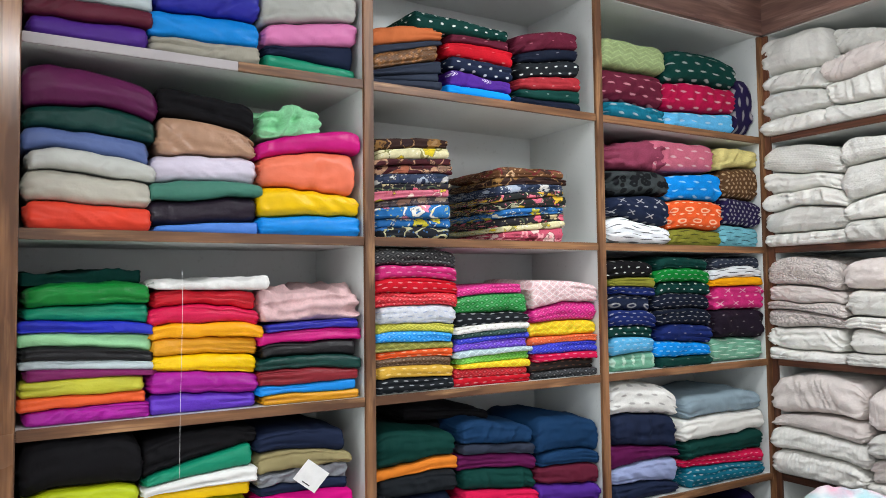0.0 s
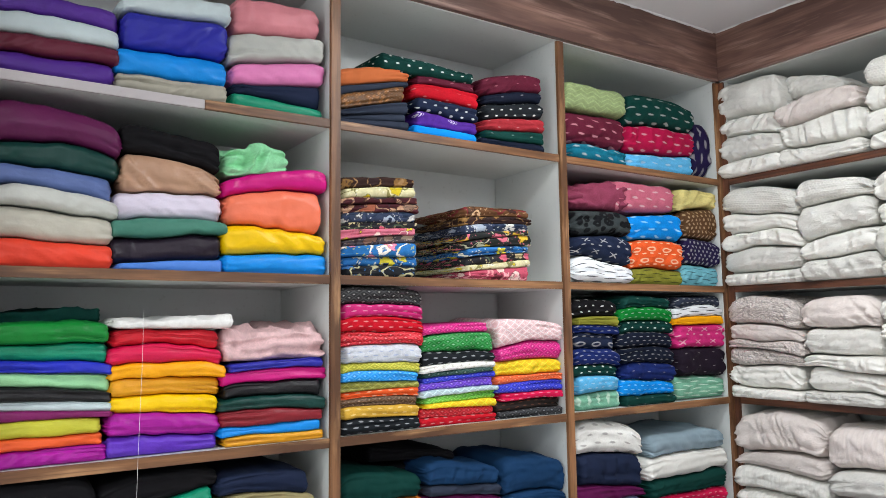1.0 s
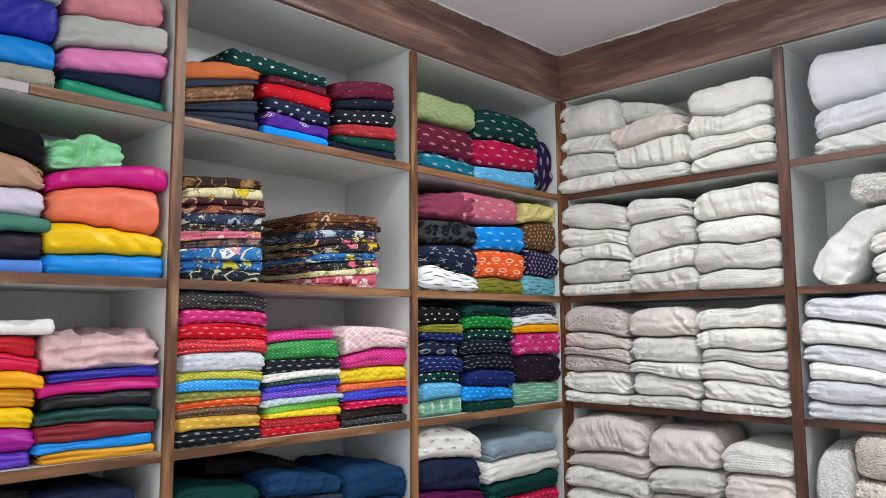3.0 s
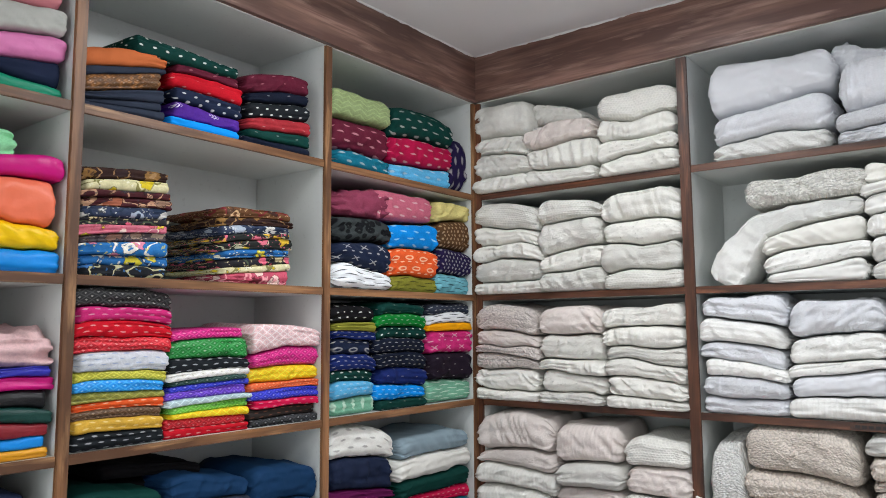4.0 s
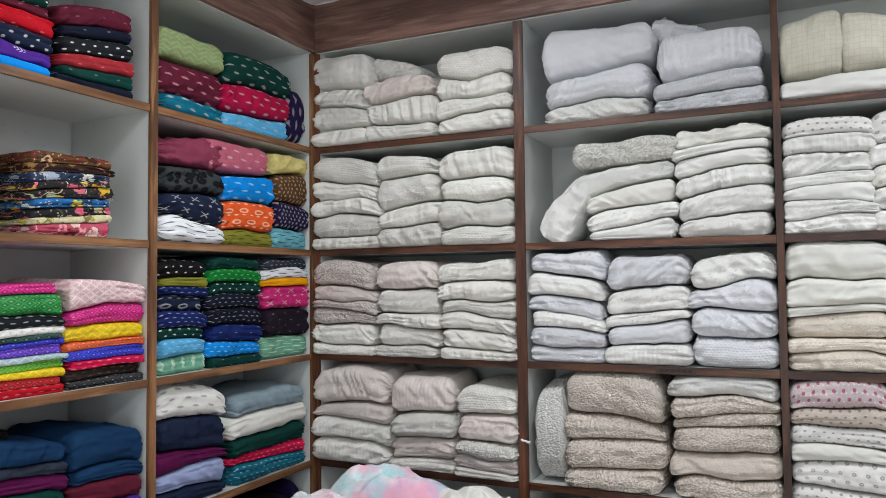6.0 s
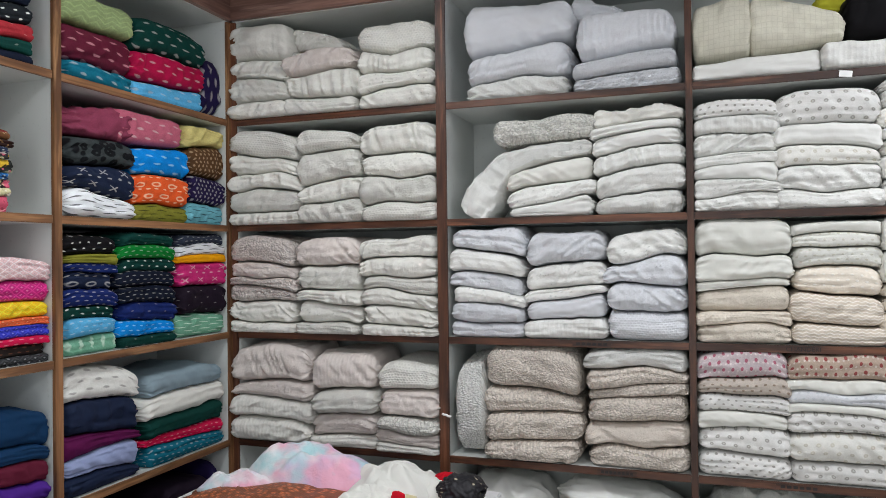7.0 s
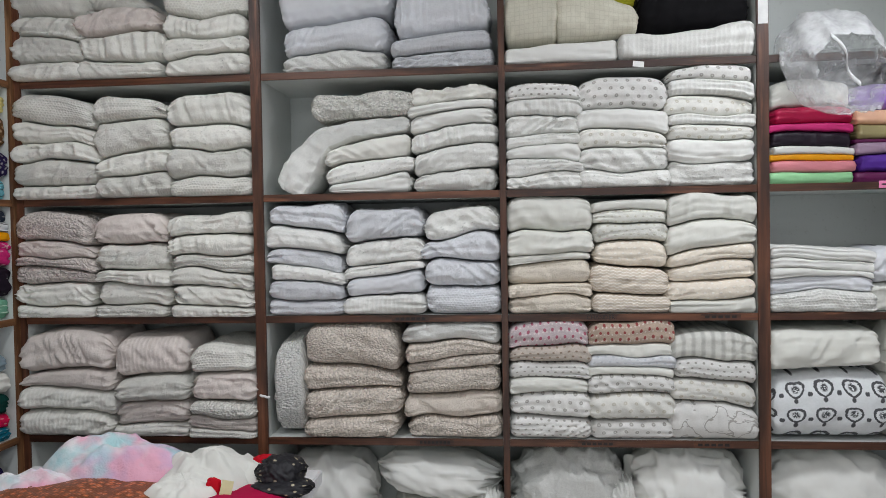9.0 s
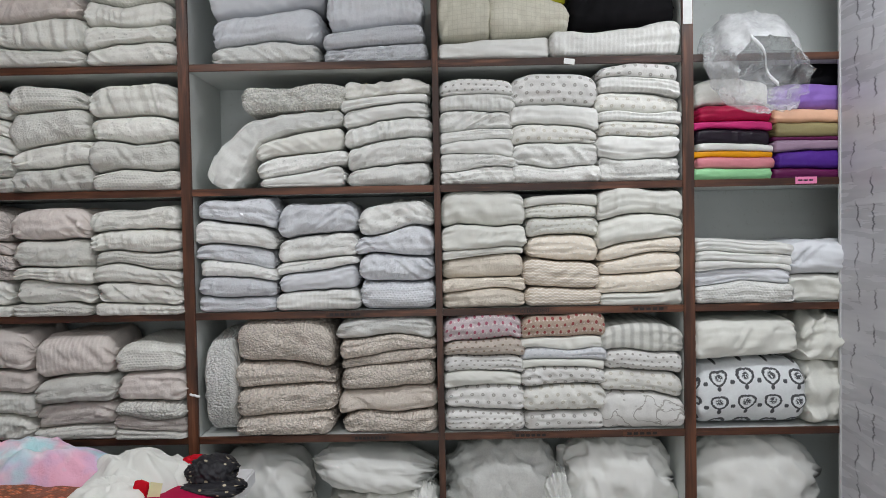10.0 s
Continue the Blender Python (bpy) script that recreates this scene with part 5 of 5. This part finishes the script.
cushion("pillow", (1.835, 0.14, S5 + 0.142), (0.31, 0.25, 0.288), WHITE_PLAIN, "large white bundle of cloth on the lowest shelf", 37, "bundle", power=2.4, bumps=0.085)
cushion("pillow", (2.205, 0.13, S5 + 0.14), (0.36, 0.25, 0.285), WHITE_PLAIN, "large plump white pillow on the lowest shelf", 38, "pillow", power=2.3)
stack("L", -0.60, -0.30, [(0.629, 0.629), (0.70, 0.70), (0.78, 0.77), (0.84, 0.84)], ["black cotton", "aubergine cotton", "black cotton"])
stack("L", -0.28, -0.10, [(0.629, 0.629), (0.72, 0.72), (0.79, 0.80), (0.885, 0.88)], ["bottle cotton", "black cotton", "aubergine cotton"])
stack("L", -0.085, -0.03, [(0.629, 0.629), (0.90, 0.905)], ["indigo cotton"])
stack("R", 0.028, 0.115, [(0.629, 0.629), (0.845, 0.835)], ["white plain"])


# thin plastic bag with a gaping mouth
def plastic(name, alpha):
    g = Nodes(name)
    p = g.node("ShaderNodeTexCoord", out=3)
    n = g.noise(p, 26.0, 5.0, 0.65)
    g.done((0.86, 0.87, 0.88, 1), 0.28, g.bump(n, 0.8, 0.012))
    upper_opacity = g.step(g.f("SINE", g.split(g.node("ShaderNodeTexCoord", out=2))[1]), 0.1, 0.8, 0.0, 0.26)    # film made more opaque, so whiter, on the upper side
    g.put(g.bsdf.inputs["Alpha"], g.f("ADD", upper_opacity, g.step(n, 0.35, 0.65, alpha - 0.09, alpha + 0.15)))
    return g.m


BAG = empty("plastic_bag", pose(2.165, 0.0, 1.90), "crumpled translucent white plastic bag hanging open over the shelf edge", "bag")


def bag_skin(shrink):
    """A bag lying over the shelf edge with its mouth towards the room; shrink sets the inner skin inside the outer."""
    N, M = 70, 72
    t = np.linspace(0, 1, N)
    a = np.linspace(0, 2 * math.pi, M, endpoint=False)
    T, A = np.meshgrid(t, a, indexing="ij")
    R = np.where(T < 0.5, 0.118 * np.sqrt(np.clip(1 - (1 - T / 0.5) ** 2, 0.0005, 1)), 0.118 - 0.030 * ((T - 0.5) / 0.5) ** 1.5)
    ridge = 1 - 2 * np.abs(smooth_noise(np.cos(A) * 3 + 7, np.sin(A) * 3 + 3 * T + 7, 72))
    pleat = 1 - 2 * np.abs(smooth_noise(np.cos(A) * 7 + 9, np.sin(A) * 7 + 1.2 * T + 9, 73))
    w = smooth_noise(np.cos(A) * 1.6 + 5, np.sin(A) * 1.6 + 2.5 * T + 5, 71)
    R = R * (1 + 0.10 * w + 0.09 * ridge * T + 0.05 * pleat) - shrink
    # the mouth sags below and is pulled to one side
    X = 0.98 * R * np.cos(A) + 0.02 * T ** 2
    Z = R * np.sin(A) * np.where(np.sin(A) < 0, 1 + 0.22 * T ** 2, 1 - 0.10 * T ** 2) + 0.075 - 0.075 * T - 0.02 * T ** 2
    Y = 0.125 - 0.225 * T - 0.02 * np.where(np.sin(A) < 0, 1, 0) * T + 0.010 * smooth_noise(np.cos(A) * 2.5 + 3, np.sin(A) * 2.5 + 3, 74) * T
    inside = Y > -0.012
    Z = np.where(inside, np.maximum(Z, 0.040 + 0.002), Z)
    return np.stack([X, Y, Z], -1), np.stack([T, A], -1)


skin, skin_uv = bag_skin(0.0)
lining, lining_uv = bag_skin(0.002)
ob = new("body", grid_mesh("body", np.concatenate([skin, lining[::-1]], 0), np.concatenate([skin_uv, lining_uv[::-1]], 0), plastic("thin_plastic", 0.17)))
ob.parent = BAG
P = np.stack([0.012 * np.sin(np.linspace(0, 6, 40))[:, None] * np.ones(10) - 0.035 + 0.075 * np.linspace(0, 1, 40)[:, None] * np.ones(10),
              -0.105 + 0.010 * np.linspace(0, 1, 40)[:, None] + 0.004 * np.cos(np.linspace(0, 6.28, 10, endpoint=False))[None, :],
              0.055 - 0.115 * np.linspace(0, 1, 40)[:, None] + 0.006 * np.sin(np.linspace(0, 6.28, 10, endpoint=False))[None, :]], -1)
ob = new("handle", grid_mesh("handle", P, P[:, :, :2] + 1, plastic("thin_plastic_handle", 0.45)))
ob.parent = BAG

# ---- counter with crumpled cloths ----
WHITE_TOP = simple("white_counter_laminate", "e6e6e8", 0.3)
counter = empty("counter", pose(0.5, -0.62, 0), "white laminated counter in front of the shelves", "counter")
bar("top", WHITE_TOP, counter, -0.36, 0.395, -0.46, 0.46, 0.885, 0.920, 0.003)
bar("front_panel", WHITE_TOP, counter, -0.34, 0.375, -0.44, -0.42, 0.0, 0.885, 0.002)
for sx in (-0.34, 0.355):
    bar("side_panel", WHITE_TOP, counter, sx, sx + 0.02, -0.42, 0.44, 0.0, 0.885, 0.002)


def heap(name, centre, radii, height, material, label, seed, rot=0.0, rough=0.35, sharp=1.0, base=0.003, loose=0.0):
    """A crumpled cloth lying loosely: uneven outline, ridges and hollows, closed below."""
    N, M = 40, 84
    rho = np.linspace(0, 1, N)
    a = np.linspace(0, 2 * math.pi, M, endpoint=False)
    R, A = np.meshgrid(rho, a, indexing="ij")
    out = 1 + 0.16 * smooth_noise(np.cos(A) * 1.6 + 7, np.sin(A) * 1.6 + 7, seed) + 0.07 * smooth_noise(np.cos(A) * 5 + 7, np.sin(A) * 5 + 7, seed + 1)
    X, Y = R * np.cos(A) * out, R * np.sin(A) * out
    w1, w2 = smooth_noise(X * 1.7 + 9, Y * 1.7 + 9, seed + 2), smooth_noise(X * 3.1 + 9, Y * 3.1 + 9, seed + 3)
    turn = np.random.default_rng(seed).uniform(0, math.pi)
    along = X * math.cos(turn) + Y * math.sin(turn)
    folds = np.sin(along * 9 + 3.2 * w1 + 1.2 * w2)
    rays = (1 - 2 * np.abs(smooth_noise(np.cos(A) * 4.5 + 1.5 * w1 + 9, np.sin(A) * 4.5 + 1.5 * w2 + 9, seed + 5))) * R ** 0.7
    pleats = np.sin((Y * math.cos(turn) - X * math.sin(turn)) * 17 + 4.0 * w2)
    small = smooth_noise(X * 12, Y * 12, seed + 4)
    dome = (1 - R ** 2.6) ** 0.75
    Z = height * dome * (1 + rough * (0.8 * w1 + 0.42 * folds + 0.9 * loose * rays + sharp * (0.2 * pleats + 0.14 * small)))
    under = np.stack([X[::-1] * radii[0] * 0.985, Y[::-1] * radii[1] * 0.985, np.zeros_like(X)], -1)
    top = np.stack([X * radii[0], Y * radii[1], np.maximum(Z, 0) + base], -1)
    P = np.concatenate([top, under], 0)
    # keep the two centre rings open a hair so that the caps close them
    P[0, :, :2] = np.stack([np.cos(a), np.sin(a)], -1) * 0.001
    P[-1, :, :2] = np.stack([np.cos(a), np.sin(a)], -1) * 0.001
    UV = P[:, :, :2] + 1 + P[:, :, 2:3] * 0.7
    ob = new(name, grid_mesh(name, P, UV, material))
    ob.matrix_world = pose(*centre, 0, 0, rot)
    return tagged(ob, label, "fabric")


def tie_dye():
    g = Nodes("tie_dye_cotton")
    p = g.node("ShaderNodeTexCoord", out=3)
    pink = g.step(g.noise(p, 7.0, 3.0), 0.42, 0.57)
    blue = g.step(g.noise(g.node("ShaderNodeVectorMath", {0: p, 1: (3.1, 1.7, 0.4)}), 8.0, 3.0), 0.55, 0.68)
    lilac = g.step(g.noise(g.node("ShaderNodeVectorMath", {0: p, 1: (8.1, 5.7, 2.4)}), 7.0, 3.0), 0.5, 0.62)
    c = g.mix(g.f("MULTIPLY", pink, 0.8), rgb("e6e2e4"), rgb("e59ab6"))
    c = g.mix(g.f("MULTIPLY", lilac, 0.6), c, rgb("bdb0d6"))
    c = g.mix(g.f("MULTIPLY", blue, 0.8), c, rgb("9fd6da"))
    return g.done(c, 0.75, g.bump(g.noise(p, 60.0, 4.0, 0.6), 0.6, 0.006))


def gold_dots():
    g = Nodes("black_gold_dot_chiffon")
    p = g.node("ShaderNodeTexCoord", out=2)
    vor = g.node("ShaderNodeTexVoronoi", {"Vector": p, "Scale": 58.0, "Randomness": 0.55}, 0)
    m = g.step(vor, 0.18, 0.26, 1.0, 0.0)
    c = g.mix(m, rgb("14131a"), rgb("b9ae94"))
    return g.done(c, 0.6, g.bump(g.noise(p, 80.0, 3.0), 0.4, 0.005))


TOP = 0.920
heap("folded_cloth", (0.40, -0.43, TOP), (0.235, 0.235), 0.032, fabric("rust", "brocade"), "rust and gold brocade cloth spread on the counter", 41, 0.1, 0.2, 0.4)
heap("folded_cloth", (0.735, -0.42, TOP), (0.13, 0.16), 0.022, fabric("raspberry", "cotton"), "raspberry pink cloth lying flat on the counter", 42, 0.0, 0.15, 0.3)
TIE, DOTS, RED_CLOTH = tie_dye(), gold_dots(), fabric("red", "cotton")
heap("scarf", (0.425, -0.265, TOP + 0.012), (0.200, 0.115), 0.082, TIE, "crumpled pastel tie-dyed cotton scarf on the counter", 52, 8.0, 0.34, 0.5, loose=0.45)
heap("scarf", (0.290, -0.385, TOP + 0.016), (0.105, 0.040), 0.034, TIE, "trailing end of a pastel tie-dyed cotton scarf", 53, 18.0, 0.4, 0.8, loose=0.8)
heap("scarf", (0.655, -0.285, TOP + 0.010), (0.135, 0.115), 0.064, fabric("whitespot", "cotton"), "crumpled thin white scarf on the counter", 54, -14.0, 0.30, 0.3, loose=0.35)
heap("scarf", (0.765, -0.275, TOP + 0.008), (0.090, 0.055), 0.034, fabric("whitespot", "cotton"), "flat tail of a thin white scarf", 60, -20.0, 0.3, 0.3, loose=0.5)
heap("scarf", (0.645, -0.385, TOP + 0.014), (0.085, 0.070), 0.036, fabric("whitespot", "cotton"), "loose end of a thin white scarf", 57, -12.0, 0.3, 0.35, loose=0.6)
cushion("cloth_end", (0.712, -0.392, TOP + 0.034), (0.030, 0.014, 0.040), RED_CLOTH, "red cloth end showing through a white scarf", 59, "fabric", tilt=16.0, power=3.5, bumps=0.01)
cushion("scarf", (0.835, -0.30, TOP + 0.040), (0.105, 0.11, 0.074), DOTS, "crumpled black scarf with gold dots on the counter", 56, "scarf", power=2.2, bumps=0.07, rot=20.0)
cushion("scarf", (0.845, -0.33, TOP + 0.016), (0.13, 0.10, 0.036), DOTS, "spread end of a black scarf with gold dots", 57, "scarf", power=2.2, bumps=0.06)
cushion("cloth_end", (0.775, -0.225, TOP + 0.030), (0.060, 0.04, 0.05), RED_CLOTH, "small red cloth bundle behind the white scarf", 58, "fabric", power=3.0, bumps=0.03)

# ---- notes, labels, tape and thread ----
PAPER = simple("white_card", "eeeeec", 0.6)
PINK_PAPER = simple("pink_paper", "f08ab8", 0.7)
INK = simple("black_ink", "1c1a1c", 0.6)


def plate(name, material, m, w, h, label, category, t=0.0008):
    ob = part(name, box(bmesh.new(), -w / 2, w / 2, -t, 0.0, -h / 2, h / 2), material)
    ob.matrix_world = m
    return tagged(ob, label, category)


def marks(thing, bars, y=-0.0012):
    """Plain bars for writing that cannot be read, as parts of a note."""
    for cx, cz, w, h in bars:
        part("writing", box(bmesh.new(), cx - w / 2, cx + w / 2, y, y + 0.0003, cz - h / 2, cz + h / 2), INK, thing)


note = plate("note", PINK_PAPER, pose(2.315, -0.0015, 1.605), 0.056, 0.018, "small pink paper note stuck on the shelf edge", "note")
marks(note, [(-0.016, 0.0, 0.012, 0.004), (-0.002, 0.0, 0.011, 0.004), (0.012, 0.0, 0.011, 0.004)])
yellow_tag = plate("paper_tag", simple("cream_paper", "dcd6a8", 0.6), pose(0.745, -0.40, TOP + 0.034, -20, 8, 0), 0.026, 0.034, "small cream paper tag on a scarf", "tag")
card = plate("price_card", PAPER, SIDE["L"] @ pose(-1.432, -0.012, 1.147, 12, 38, 0), 0.054, 0.046, "white paper price card hanging from a cloth", "card")
marks(card, [(0.0, -0.017, 0.018, 0.002)])
tag = plate("price_sticker", PAPER, SIDE["L"] @ pose(-1.951, -0.0305, 2.018), 0.036, 0.022, "small white barcode sticker on the wood panel", "sticker")
marks(tag, [(-0.012 + 0.0035 * k, 0.003, 0.0012 + 0.0006 * (k % 2), 0.008) for k in range(8)] + [(0.0, -0.006, 0.024, 0.0015)])
for cx, row, n in ((1.90, 3, 5), (1.585, 4, 6), (1.88, 4, 5), (1.10, 3, 6), (1.16, 4, 8)):
    strip = plate("shelf_label", WOOD_RED[0], pose(cx, -0.0012, ROWS[row]), 0.10, 0.014, "handwritten black marking on the shelf edge", "label", 0.0004)
    marks(strip, [(-0.042 + 0.084 * (k + 0.5) / n, 0.0, 0.058 / n, 0.007) for k in range(n)], -0.0008)
word = bpy.data.curves.new("shelf_label", "FONT")
word.body, word.size, word.align_x, word.align_y, word.extrude = "CHANDERI", 0.0155, "CENTER", "CENTER", 0.0002
word.materials.append(INK)
sign = new("shelf_label", word)
sign.matrix_world = pose(1.60, -0.0016, ROWS[3], 90, 0, 0)
tagged(sign, "handwritten black fabric name on the shelf edge", "label")


def cord(name, pts, radius, material, label, category):
    cu = bpy.data.curves.new(name, "CURVE")
    cu.dimensions, cu.bevel_depth, cu.bevel_resolution = "3D", radius, 2
    sp = cu.splines.new("POLY")
    sp.points.add(len(pts) - 1)
    for q, p in zip(sp.points, pts):
        q.co = (*p, 1)
    cu.materials.append(material)
    return tagged(new(name, cu), label, category)


cord("thread", [(0.012 + 0.003 * math.sin(k * 0.9), -1.672 - 0.004 * k / 9, 1.54 - 0.052 * k) for k in range(8)], 0.00028, PAPER,
     "loose white thread hanging from a cloth", "thread")
cord("thread", [(0.690 + 0.006 * k, -0.012 - 0.004 * (k % 2), 1.072 - 0.0015 * k) for k in range(5)], 0.0035, PAPER, "short white cord tied to the shelf upright", "cord")
# clear glossy plastic scrap, its gleam made as a plain white plate
tape = plate("tape", PAPER, pose(1.700, -0.004, 1.925, -15, 8, 0), 0.028, 0.016, "scrap of clear glossy plastic on the shelf edge, made white", "tape")
tape = plate("tape", PAPER, pose(2.008, -0.0055, 2.06), 0.024, 0.09, "strip of white tape on the upright", "tape")
